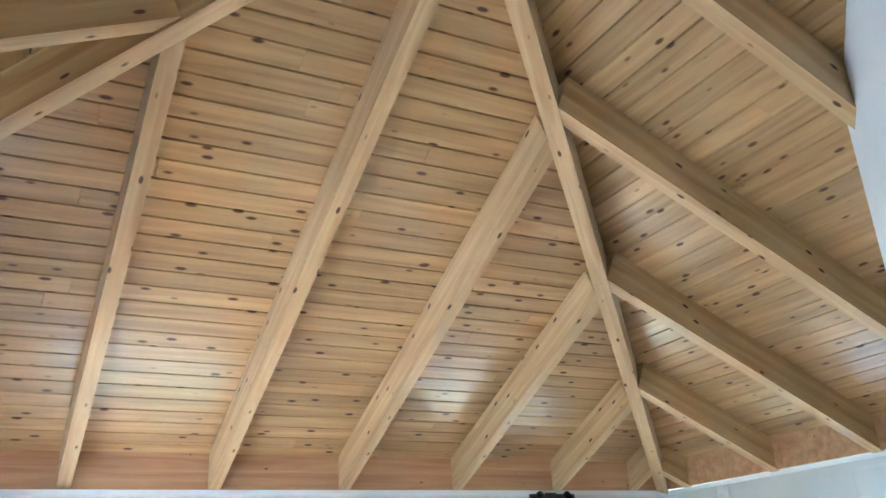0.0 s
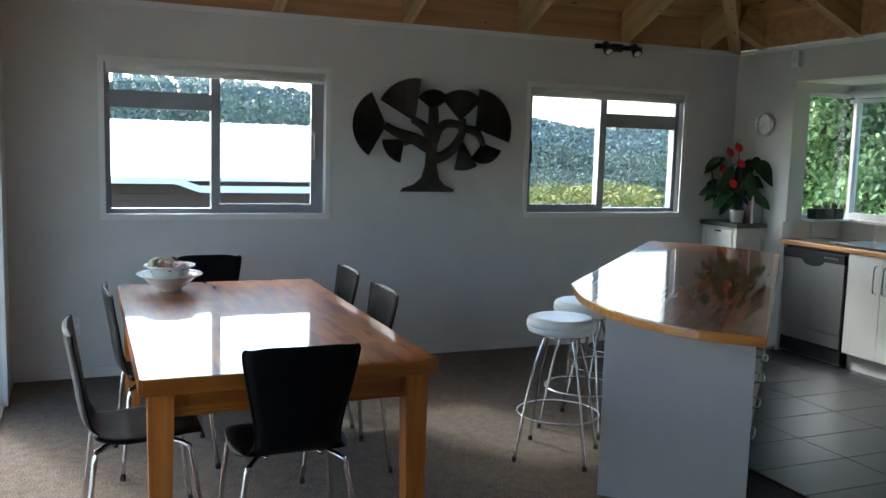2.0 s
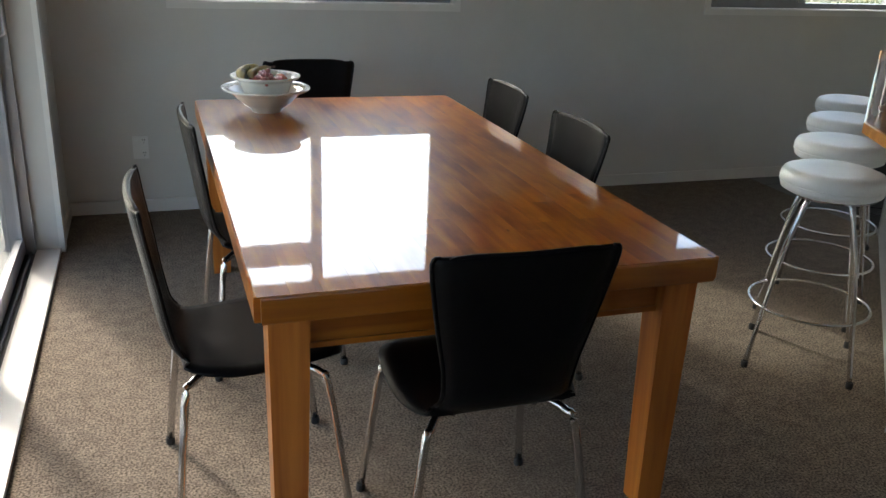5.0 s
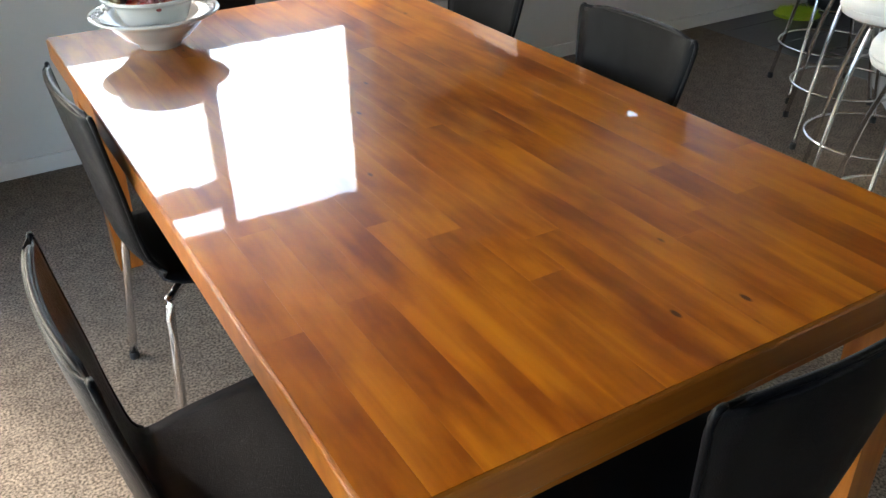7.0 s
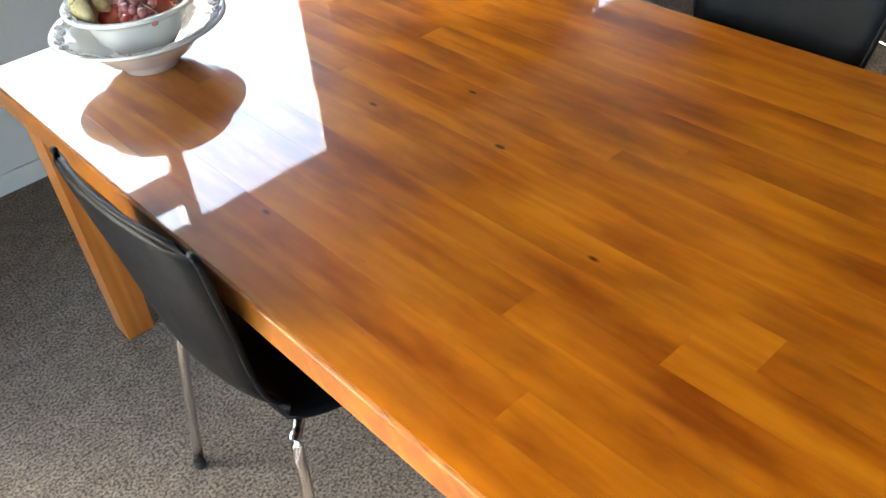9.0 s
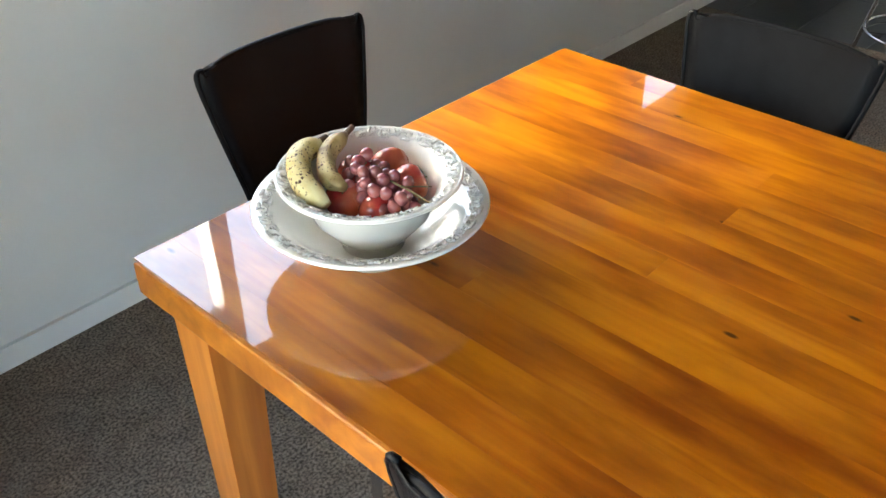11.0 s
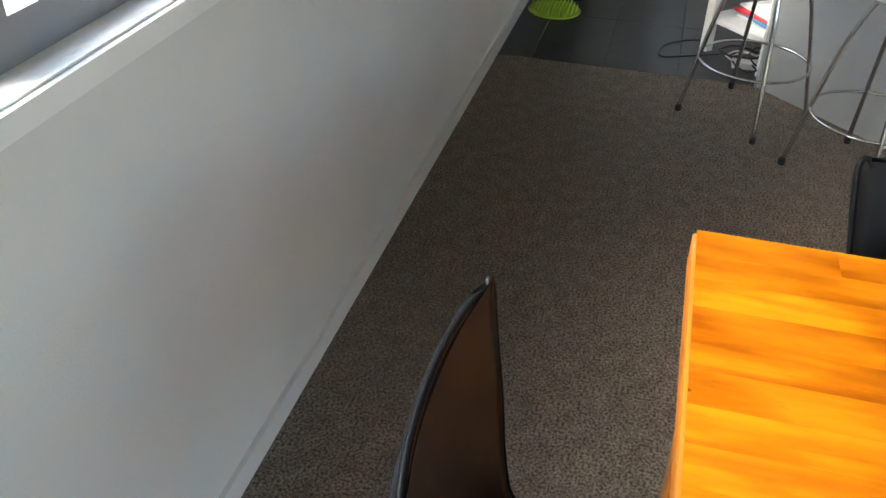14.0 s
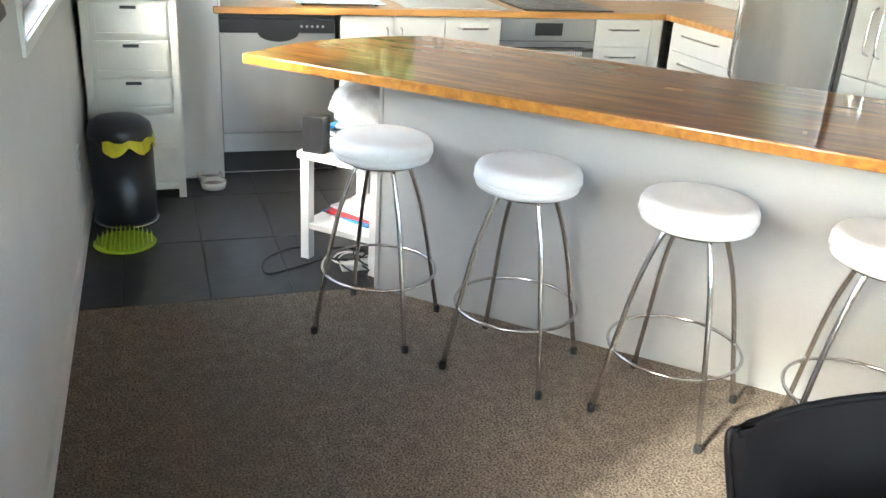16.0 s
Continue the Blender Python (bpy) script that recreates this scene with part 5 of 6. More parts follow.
def trolley():
    t = empty("side_table", (3.89, -1.19, 0), "low white two-shelf side table loaded with papers beside the island", "table", turn=-45)
    w, d = 0.24, 0.19
    for x in (-w, w - 0.04):
        for y in (-d, d - 0.04):
            part("leg", box((x, y, 0.0), (x + 0.04, y + 0.04, 0.45)), M_TRIM, t, bevel=0.003)
    part("top", box((-w - 0.01, -d - 0.01, 0.45), (w + 0.01, d + 0.01, 0.478)), M_TRIM, t, bevel=0.003)
    part("shelf", box((-w + 0.005, -d + 0.005, 0.14), (w - 0.005, d - 0.005, 0.165)), M_TRIM, t, bevel=0.002)
    part("rail", box((-w + 0.04, -d + 0.006, 0.07), (w - 0.04, -d + 0.026, 0.14)), M_TRIM, t)
    return t


trolley()
rng = random.Random(8)
M45 = pose(3.89, -1.19, 0, 0, 0, -45)


def pile(base_z, n, sx, sy, cx, cy, mats, name, label, category, group):
    z = base_z
    for k in range(n):
        h = rng.uniform(0.006, 0.02)
        b = bmesh.new()
        add_box(b, (-sx / 2, -sy / 2, 0), (sx / 2, sy / 2, h))
        ob = mesh(name, b, mats[k % len(mats)], label=label, category=category, group=group, bevel=0.0015)
        ob.matrix_basis = M45 @ pose(cx + rng.uniform(-0.015, 0.015), cy + rng.uniform(-0.015, 0.015), z, 0, 0, rng.uniform(-22, 22))
        z += h + 0.0006
    return z


pile(0.1655, 4, 0.20, 0.27, -0.03, 0.0, [M_PAPER, M_BLUE, M_RED2, M_PAPER], "magazine", "thin magazine stacked on the low white shelf", "magazine", "magazines on the shelf")
top_z = pile(0.479, 9, 0.27, 0.24, 0.0, 0.0, [M_PAPER, M_PAPER, M_BLUE, M_PAPER], "paper_stack", "sheaf of loose papers piled on the side table", "papers", "papers on the side table")


def crumpled_bag():
    bm = bmesh.new()
    bmesh.ops.create_icosphere(bm, subdivisions=4, radius=1)
    for v in bm.verts:
        n1 = noise.noise(v.co * 2.1) * 0.20 + noise.noise(v.co * 5.3) * 0.10
        v.co = Vector((v.co.x * 0.185, v.co.y * 0.165, v.co.z * 0.105)) * (1 + n1)
        v.co.z = max(v.co.z, -0.07)
    o = mesh("plastic_bag", bm, mat("bag_plastic", (0.75, 0.77, 0.78), 0.35, scale=25, vary=0.06, bump=0.4, bump_scale=30), label="crumpled white plastic bag on top of the papers", category="bag", smooth=True)
    o.matrix_basis = M45 @ pose(0.01, 0.0, top_z + 0.0705, 0, 0, 10)
    o2 = mesh("speaker", box((-0.035, -0.045, 0), (0.035, 0.045, 0.15)), M_BLACK, label="small black plastic desk speaker on the side table", category="speaker", bevel=0.006)
    o2.matrix_basis = M45 @ pose(-0.205, 0.135, 0.479, 0, 0, 8)


crumpled_bag()


def cable_coil():
    r = random.Random(3)
    c = empty("extension_cable", (3.72, -1.06, 0), "tangled black and white power cables on the dark tiles", "cable")
    for k in range(6):
        pts = []
        ax, ay, ph = r.uniform(0.06, 0.13), r.uniform(0.05, 0.10), r.uniform(0, 6)
        ox, oy = r.uniform(-0.08, 0.10), r.uniform(-0.14, 0.02)
        for i in range(13):
            a = ph + i * 0.55
            pts.append((ox + ax * math.cos(a), oy + ay * math.sin(a), 0.006 + 0.005 * k + 0.012 * abs(math.sin(a * 1.7))))
        part("cable", tube(smooth_line(pts, 3), 0.004 if k % 3 else 0.003, 6), M_CABLE if k % 3 else M_PAPER, c, "looped cable", smooth=True)
    part("cable", tube(smooth_line([(0.10, 0.06, 0.004), (0.02, 0.22, 0.004), (-0.02, 0.34, 0.004), (0.12, 0.33, 0.004), (0.22, 0.22, 0.004), (0.24, 0.10, 0.004)], 5), 0.0035, 6), M_CABLE, c, "thin grey lead", smooth=True)
    part("power_board", box((-0.05, -0.17, 0.0), (0.01, 0.03, 0.03)), M_PLATE, c, "white power board", bevel=0.005)


cable_coil()

# ---- things on the kitchen bench ----
tray = empty("dish_drainer", (5.24, -1.30, 0.901), "flat pale glass chopping board lying on the worktop", "board")
part("board", box((-0.18, -0.24, 0.012), (0.18, 0.24, 0.018)), mat("pale_glass_board", (0.45, 0.58, 0.60), 0.12, scale=9, vary=0.05, coat=0.5), tray, bevel=0.002)
for x in (-0.15, 0.15):
    for y in (-0.2, 0.2):
        part("foot", lathe([(0, 0), (0.01, 0), (0.01, 0.012), (0, 0.012)], 10, (x, y)), M_RUBBER, tray)
sink = empty("sink", (5.26, -1.95, 0.901), "stainless steel sink rim set on the worktop", "sink")
part("rim", box((-0.22, -0.30, 0), (0.22, 0.30, 0.004)), M_STEEL, sink, bevel=0.001)
part("tap", tube(smooth_line([(0.18, 0, 0.004), (0.18, 0, 0.20), (0.14, 0, 0.27), (0.05, 0, 0.27), (0.02, 0, 0.22)], 4), 0.012, 12), M_CHROME, sink, "tall curved chrome tap", smooth=True)
hob = empty("hob", (5.26, -2.62, 0.901), "black glass hob on the kitchen worktop", "hob")
part("glass", box((-0.24, -0.28, 0), (0.24, 0.28, 0.006)), M_BLACK, hob, bevel=0.001)
for x, y in ((-0.11, -0.13), (-0.11, 0.13), (0.11, -0.13), (0.11, 0.13)):
    part("burner", ring((x, y, 0.007), 0.075, 0.002, 28, 4), M_ALU_L, hob)
for k in range(3):
    hp = empty("herb_pot", (5.235 + 0.10 * k, -0.735, 1.062), "small square black seedling pot of herbs by the bay window", "plant pot", "herb pots")
    part("pot", prism([(-0.045, -0.045), (0.045, -0.045), (0.05, 0.045), (-0.05, 0.045)], 0, 0.085), M_BLACK, hp, bevel=0.004)
    bm = bmesh.new()
    rr = random.Random(k)
    for i in range(14):
        a, h = rr.uniform(0, 6.28), rr.uniform(0.03, 0.09)
        leaf_mesh(bm, (0.02 * math.cos(a), 0.02 * math.sin(a), 0.08), (0.05 * math.cos(a), 0.04 * math.sin(a), 0.08 + h), 0.010, 0.1)
    part("herb", bm, M_LEAF_L, hp, "sprig of small green leaves", smooth=True)
mesh("window_shelf", box((5.16, -0.80, 1.045), (5.60, -0.66, 1.06)), M_TRIM, label="white painted ledge under the side window", kind="structure")


# ---- fruit bowls ----
def relief_ring(r, z, tilt, n, seed):
    """Raised scrollwork on a bowl's rim: small curled ribs all the way round."""
    bm = bmesh.new()
    rr = random.Random(seed)
    for k in range(n):
        a0 = 2 * math.pi * k / n
        s = 1 if k % 2 else -1

        def at(da, dr):
            a = a0 + da / r
            return ((r + dr) * math.cos(a), (r + dr) * math.sin(a), z + dr * tilt + 0.0004)
        w = 2 * math.pi * r / n
        if k % 6 == 5:
            for q in (-0.35, 0.0, 0.35):
                add_tube(bm, [at(q * w, -0.007), at(q * 1.5 * w, 0.0), at(q * 1.1 * w, 0.009)], 0.0021, 5)
            continue
        curl = []
        for i in range(12):
            q = 0.0056 * (1 - i / 15)
            g = s * (i * 0.52 + 0.6)
            curl.append(at(q * math.cos(g), -s * 0.0022 + q * math.sin(g)))
        add_tube(bm, curl, 0.0020, 5)
        for m in range(4):
            u = (m / 4 - 0.5) * w
            add_tube(bm, [at(u, s * 0.0045), at(u + 0.0022, s * 0.0075), at(u + 0.0052, s * 0.0105)], 0.0015, 4)
    vine = []
    for i in range(n * 6):
        a = 2 * math.pi * i / (n * 6)
        dr = 0.0046 * math.sin(a * n / 2)
        vine.append(((r + dr) * math.cos(a), (r + dr) * math.sin(a), z + dr * tilt + 0.0004))
    add_tube(bm, vine + [vine[0]], 0.0021, 5)
    bmesh.ops.recalc_face_normals(bm, faces=bm.faces)
    return bm


M_GLAZE = mat("antique_glaze", (0.50, 0.485, 0.44), 0.25, scale=90, second=(0.72, 0.70, 0.64), vary=0.06, bump=0, coat=0.4)
BX, BY = 0.295, -1.078
lower = empty("serving_bowl", (BX, BY, TH), "wide cream pasta bowl with embossed rim standing on the table", "bowl")
prof = [(0, 0.006), (0.055, 0.0), (0.062, 0.0), (0.066, 0.008), (0.100, 0.022), (0.140, 0.048), (0.150, 0.054), (0.186, 0.064), (0.190, 0.067), (0.187, 0.070), (0.150, 0.060),
        (0.136, 0.052), (0.098, 0.028), (0.060, 0.014), (0, 0.012)]
prof = [(r * 0.91, z * 1.38) for r, z in prof]
b0 = part("bowl_body", lathe(prof, 72), M_CERAMIC, lower, smooth=True)
part("embossed_rim", relief_ring(0.1535, 0.0914, 0.35, 54, 1), M_GLAZE, b0, "raised scrollwork", smooth=True)
upper = empty("fruit_bowl", (BX, BY, TH + 0.0175), "cream footed fruit bowl nested in the wider bowl", "bowl")
prof = [(0, 0.004), (0.045, 0.0), (0.050, 0.0), (0.050, 0.014), (0.062, 0.020), (0.092, 0.050), (0.108, 0.082), (0.118, 0.091), (0.138, 0.097), (0.141, 0.100), (0.137, 0.103),
        (0.118, 0.097), (0.104, 0.086), (0.088, 0.052), (0.058, 0.026), (0, 0.018)]
prof = [(r * 0.95, z * 1.2) for r, z in prof]
b1 = part("bowl_body", lathe(prof, 72), M_CERAMIC, upper, smooth=True)
part("embossed_rim", relief_ring(0.121, 0.1203, 0.36, 42, 2), M_GLAZE, b1, "raised scrollwork", smooth=True)
part("rim_line", ring((0, 0, 0.123), 0.1316, 0.0022, 72, 6), M_CERAMIC, b1, "fine raised rim", smooth=True)

M_APPLE = mat("apple_skin", (0.36, 0.012, 0.030), 0.26, scale=16, second=(0.56, 0.15, 0.07), vary=0.25, stretch=(1, 1, 0.25), bump=0, coat=0.3)
M_BANANA = mat("banana_skin", (0.60, 0.43, 0.12), 0.5, scale=28, second=(0.76, 0.65, 0.33), vary=0.2, bump=0.06)
M_BANANA_OLD = mat("overripe_banana_skin", (0.20, 0.11, 0.035), 0.55, scale=26, second=(0.62, 0.48, 0.20), vary=0.25, bump=0.1)
M_SPOT = mat("banana_spot", (0.09, 0.045, 0.02), 0.6, scale=30, vary=0.3, bump=0)
M_GRAPE = mat("grape_skin", (0.20, 0.035, 0.055), 0.22, scale=20, second=(0.38, 0.12, 0.10), vary=0.3, bump=0, coat=0.4)
M_STALK = mat("dry_stalk", (0.16, 0.11, 0.04), 0.7, scale=40, vary=0.2)
FZ = TH + 0.0275


def apple(x, y, z, rx, ry, r=0.0285):
    a = empty("apple", (x, y, z), "ripe red apple with a yellow-green blush in the bowl", "fruit", "apples in the bowl")
    a.matrix_basis = pose(x, y, z, rx, ry, 0)
    pr = [(0, -0.78), (0.22, -0.90), (0.50, -0.84), (0.80, -0.52), (0.97, -0.08), (1.0, 0.22), (0.90, 0.60), (0.66, 0.84), (0.38, 0.92), (0.16, 0.84), (0, 0.68)]
    part("flesh", lathe([(p * r, q * r) for p, q in pr], 28), M_APPLE, a, "glossy red skin", smooth=True)
    part("stalk", tube([(0, 0, 0.66 * r), (0.002, 0, 1.05 * r)], 0.0012, 5), M_STALK, a, "short brown stalk")


for x, y, z, rx, ry in ((-0.026, 0.040, 0.080, 30, 20), (0.026, 0.056, 0.086, -40, 30), (0.054, 0.010, 0.084, 35, 60), (-0.034, -0.026, 0.078, 15, -25), (0.014, -0.050, 0.076, 60, 10), (0.006, 0.000, 0.066, 20, 70)):
    apple(BX + x * 0.669 + y * 0.743, BY - x * 0.743 + y * 0.669, FZ + z, rx, ry)


def banana(path, r, label, skin_mat, spots):
    b = empty("banana", (BX, BY, FZ), label, "fruit", "bananas in the bowl")
    b.matrix_basis = pose(BX, BY, FZ, 0, 0, -48)
    pts = smooth_line(path, 6)
    n = len(pts)
    bm = bmesh.new()
    rings = []
    for i, p in enumerate(pts):
        d = (pts[min(i + 1, n - 1)] - pts[max(i - 1, 0)]).normalized()
        s = d.cross(Vector((0, 0, 1))).normalized()
        u = s.cross(d)
        t = i / (n - 1)
        rr = r * min(1, 0.42 + 3.2 * t) * min(1, 0.30 + 5.5 * (1 - t))
        rings.append([bm.verts.new(p + (s * math.cos(a) + u * math.sin(a)) * rr * (1 + 0.05 * math.cos(5 * a))) for a in (2 * math.pi * k / 15 for k in range(15))])
    for a, c in zip(rings, rings[1:]):
        for k in range(15):
            bm.faces.new((a[k], a[(k + 1) % 15], c[(k + 1) % 15], c[k]))
    bm.faces.new(rings[0][::-1])
    bm.faces.new(rings[-1])
    bmesh.ops.recalc_face_normals(bm, faces=bm.faces)
    sk = part("skin", bm, skin_mat, b, "ripe speckled skin", smooth=True)
    rr2 = random.Random(len(path) + int(r * 1e4))
    sp = bmesh.new()
    for k in range(spots):
        i = rr2.randrange(3, n - 4)
        p = pts[i]
        d = (pts[i + 1] - pts[i - 1]).normalized()
        s = d.cross(Vector((0, 0, 1))).normalized()
        u = s.cross(d)
        a = rr2.uniform(-0.3, math.pi + 0.3)
        nrm = s * math.cos(a) + u * math.sin(a)
        c = p + nrm * (r * (1 + 0.05 * math.cos(5 * a)) + 0.0002)
        tt = nrm.cross(d).normalized()
        w = rr2.uniform(0.0005, 0.0011) * (1 + 1.2 * (rr2.random() > 0.85))
        h = w * rr2.uniform(0.8, 1.8)
        c = c + d * rr2.uniform(-0.003, 0.003)
        ctr = sp.verts.new(c + nrm * 0.0003)
        rim = [sp.verts.new(c + tt * w * math.cos(x) + d * h * math.sin(x)) for x in (math.pi / 3 * m for m in range(6))]
        for m in range(6):
            sp.faces.new((ctr, rim[m], rim[(m + 1) % 6]))
    part("brown_spots", sp, M_SPOT, sk, "dark brown ripe spots")
    part("stem", tube([pts[-1], pts[-1] + (pts[-1] - pts[-2]).normalized() * 0.018], r * 0.32, 8), M_SPOT, b, "dark dry stem end", smooth=True)


banana([(-0.052, -0.078, 0.104), (-0.088, -0.042, 0.118), (-0.100, 0.012, 0.126), (-0.078, 0.062, 0.124)], 0.0175, "spotted yellow banana lying along the bowl's rim", M_BANANA, 280)
banana([(-0.030, -0.042, 0.108), (-0.056, -0.020, 0.116), (-0.062, 0.030, 0.122), (-0.040, 0.078, 0.130)], 0.0140, "overripe blotched banana lying beside a yellow one", M_BANANA_OLD, 160)


def grapes():
    g = empty("grape_bunch", (BX + 0.03, BY - 0.02, FZ + 0.06), "small bunch of red grapes on top of the apples", "fruit")
    g.matrix_basis = pose(BX, BY, FZ + 0.052, 0, 0, -48) @ Matrix.Translation((0.027, -0.022, 0))
    r = random.Random(12)
    done = []
    k = 0
    while len(done) < 44 and k < 6000:
        k += 1
        t = r.random()
        c = Vector((-0.040 + 0.062 * t + r.uniform(-0.022, 0.022), 0.024 - 0.060 * t + r.uniform(-0.022, 0.022), 0.055 + r.uniform(-0.012, 0.020) - 0.012 * t))
        if all((c - o).length > 0.0145 for o in done):
            done.append(c)
    for c in done:
        q = r.uniform(0.0086, 0.0100)
        pr = [(q * math.sin(a), -q * 1.12 * math.cos(a)) for a in (math.pi * i / 9 for i in range(10))]
        pr[0], pr[-1] = (0, pr[0][1]), (0, pr[-1][1])
        o = part("grape", lathe(pr, 14), M_GRAPE, g, smooth=True)
        o.location = c
        o.rotation_euler = (r.uniform(-1, 1), r.uniform(-1, 1), 0)
    part("stalk", tube(smooth_line([(-0.03, 0.03, 0.06), (0.01, -0.02, 0.066), (0.04, -0.045, 0.064), (0.060, -0.062, 0.060)], 4), 0.0014, 5), M_STALK, g, "thin dry brown stalk")
    part("stalk", tube(smooth_line([(0.02, -0.03, 0.066), (0.05, -0.02, 0.06), (0.062, -0.012, 0.055)], 4), 0.001, 5), M_STALK, g, "thin dry brown stalk")


grapes()

# ---- outside ----
M_ROOFW = mat("white_metal_roof", (0.80, 0.80, 0.80), 0.45, scale=3, vary=0.03)
M_FASCIA = mat("white_fascia", (0.75, 0.75, 0.74), 0.5, scale=5, vary=0.03)
M_BROWN = mat("brown_weatherboard", (0.075, 0.050, 0.040), 0.6, scale=10, vary=0.12, stretch=(0.2, 1, 1))
M_GRASS = mat("grass", (0.13, 0.14, 0.06), 0.95, scale=0.6, second=(0.24, 0.22, 0.12), vary=0.35, bump=0.3)
M_DECK = mat("grey_deck", (0.36, 0.35, 0.33), 0.7, scale=12, vary=0.15, stretch=(1, 0.1, 1))
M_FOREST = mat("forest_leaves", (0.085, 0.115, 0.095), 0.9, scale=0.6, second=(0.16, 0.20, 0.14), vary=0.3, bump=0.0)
# Paler and bluer than the near trees: distance haze is mixed into the colour.
M_FOREST2 = mat("forest_far_haze", (0.095, 0.130, 0.118), 0.9, scale=0.16, second=(0.19, 0.235, 0.21), vary=0.3, bump=0.0)
M_HEDGE = mat("hedge_leaf", (0.10, 0.19, 0.055), 0.25, scale=3, second=(0.30, 0.40, 0.17), vary=0.35, bump=0.0)
M_REED = mat("dry_scrub", (0.20, 0.22, 0.09), 0.9, scale=0.35, second=(0.42, 0.38, 0.24), vary=0.3)
M_BARK = mat("bark", (0.07, 0.055, 0.04), 0.9, scale=14, vary=0.3, bump=0.4)
GZ = -0.55
bm = bmesh.new()
n = 48
vs = [bm.verts.new((600 * math.cos(2 * math.pi * k / n), 600 * math.sin(2 * math.pi * k / n), GZ)) for k in range(n)]
bm.faces.new(vs)
mesh("ground", bm, M_GRASS, label="open grassy ground round the house", kind="structure")
mesh("deck", box((-5.0, -8.0, -0.14), (-0.80, 0.16, -0.03)), M_DECK, label="weathered grey timber deck beside the door", kind="structure")


def neighbour():
    h = empty("neighbour_house", (0.5, 9.5, GZ + 0.16), "low neighbouring house with a white metal roof and brown boarded wall", "house")
    part("wall", box((-9, 0.0, -0.2), (5.0, 0.2, 1.27)), M_BROWN, h, "brown boarded wall")
    bm = bmesh.new()
    for k in range(9):
        add_box(bm, (-9, -0.03, 0.06 + 0.14 * k), (5.0, 0.0, 0.06 + 0.14 * k + 0.125))
    part("weatherboards", bm, M_BROWN, h, "lapped brown boards")
    rf = part("roof", prism([(-9.6, -0.55), (5.3, -0.55), (5.3, 4.6), (-9.6, 4.6)], 0, 0.05), M_ROOFW, h, "white ribbed metal roof")
    for v in rf.data.vertices:
        v.co.z += 1.27 + (v.co.y + 0.55) * 0.20
    bm = bmesh.new()
    for k in range(49):
        x = -9.5 + 0.305 * k
        p = [bm.verts.new(q) for q in ((x, -0.54, 1.325), (x + 0.03, -0.54, 1.325), (x + 0.03, 4.6, 1.325 + 5.14 * 0.2), (x, 4.6, 1.325 + 5.14 * 0.2))]
        q = [bm.verts.new(v.co + Vector((0, 0, 0.022))) for v in p]
        bm.faces.new(q)
        for m in range(4):
            bm.faces.new((p[m], p[(m + 1) % 4], q[(m + 1) % 4], q[m]))
    part("roof_ribs", bm, M_ROOFW, rf, "raised white roof ribs")
    part("gutter", box((-9.6, -0.62, 1.22), (0.75, -0.50, 1.33)), M_FASCIA, h, "white gutter")
    part("gutter", box((1.15, -0.62, 1.08), (5.3, -0.50, 1.19)), M_FASCIA, h, "white gutter")
    gb = bmesh.new()
    q = [gb.verts.new(v) for v in ((0.75, -0.62, 1.22), (0.75, -0.62, 1.33), (1.15, -0.62, 1.19), (1.15, -0.62, 1.08), (0.75, -0.50, 1.22), (0.75, -0.50, 1.33), (1.15, -0.50, 1.19), (1.15, -0.50, 1.08))]
    for a in ((0, 3, 2, 1), (4, 5, 6, 7), (0, 1, 5, 4), (3, 7, 6, 2), (1, 2, 6, 5), (0, 4, 7, 3)):
        gb.faces.new([q[i] for i in a])
    part("gutter", gb, M_FASCIA, h, "white gutter step")
    part("fence_rail", box((-9, -1.6, 0.70), (16, -1.52, 0.79)), M_FASCIA, h, "white painted rail")
    part("fence_rail", box((-9, -1.6, 0.56), (16, -1.52, 0.65)), M_FASCIA, h, "white painted rail")
    for k in range(13):
        part("fence_post", box((-8.9 + 2.0 * k, -1.51, -0.2), (-8.8 + 2.0 * k, -1.43, 0.78)), M_FASCIA, h)
    fl = part("flue", lathe([(0, 0), (0.09, 0), (0.09, 0.7), (0.12, 0.7), (0.12, 0.78), (0, 0.8)], 16, (4.4, 3.6)), M_ALU_L, h, "grey metal flue")
    fl.location.z = 2.0


neighbour()


def leaves(name, centre, size, count, leaf, material, seed, label, category, kind="stuff", shell=True):
    """A mass of small leaf clumps with an uneven outline."""
    r = np.random.default_rng(seed)
    p = r.normal(size=(count, 3))
    p /= np.linalg.norm(p, axis=1)[:, None]
    rad = (0.55 + 0.45 * r.random(count) ** 0.5)[:, None]
    bumpy = 1 + 0.22 * np.sin(p[:, :1] * 5 + seed) * np.cos(p[:, 1:2] * 6) + 0.12 * np.sin(p[:, 2:3] * 13)
    c = p * rad * bumpy * np.array(size) + np.array(centre)
    return leaf_cloud(name, c, leaf, material, r, label, category, kind)


def leaf_cloud(name, c, leaf, material, r, label="", category="", kind=""):
    count = len(c)
    u = r.normal(size=(count, 3))
    u /= np.linalg.norm(u, axis=1)[:, None]
    w = np.cross(u, r.normal(size=(count, 3)))
    w /= np.linalg.norm(w, axis=1)[:, None]
    s = leaf * (0.6 + 0.8 * r.random(count))[:, None]
    v = np.stack([c - u * s, c + w * s * 0.45, c + u * s, c - w * s * 0.45], axis=1).reshape(-1, 3)
    f = np.arange(count * 4).reshape(-1, 4)
    me = bpy.data.meshes.new(name)
    me.from_pydata(v.tolist(), [], f.tolist())
    me.materials.append(material)
    ob = new(name, me)
    return tagged(ob, label, category, "", kind)


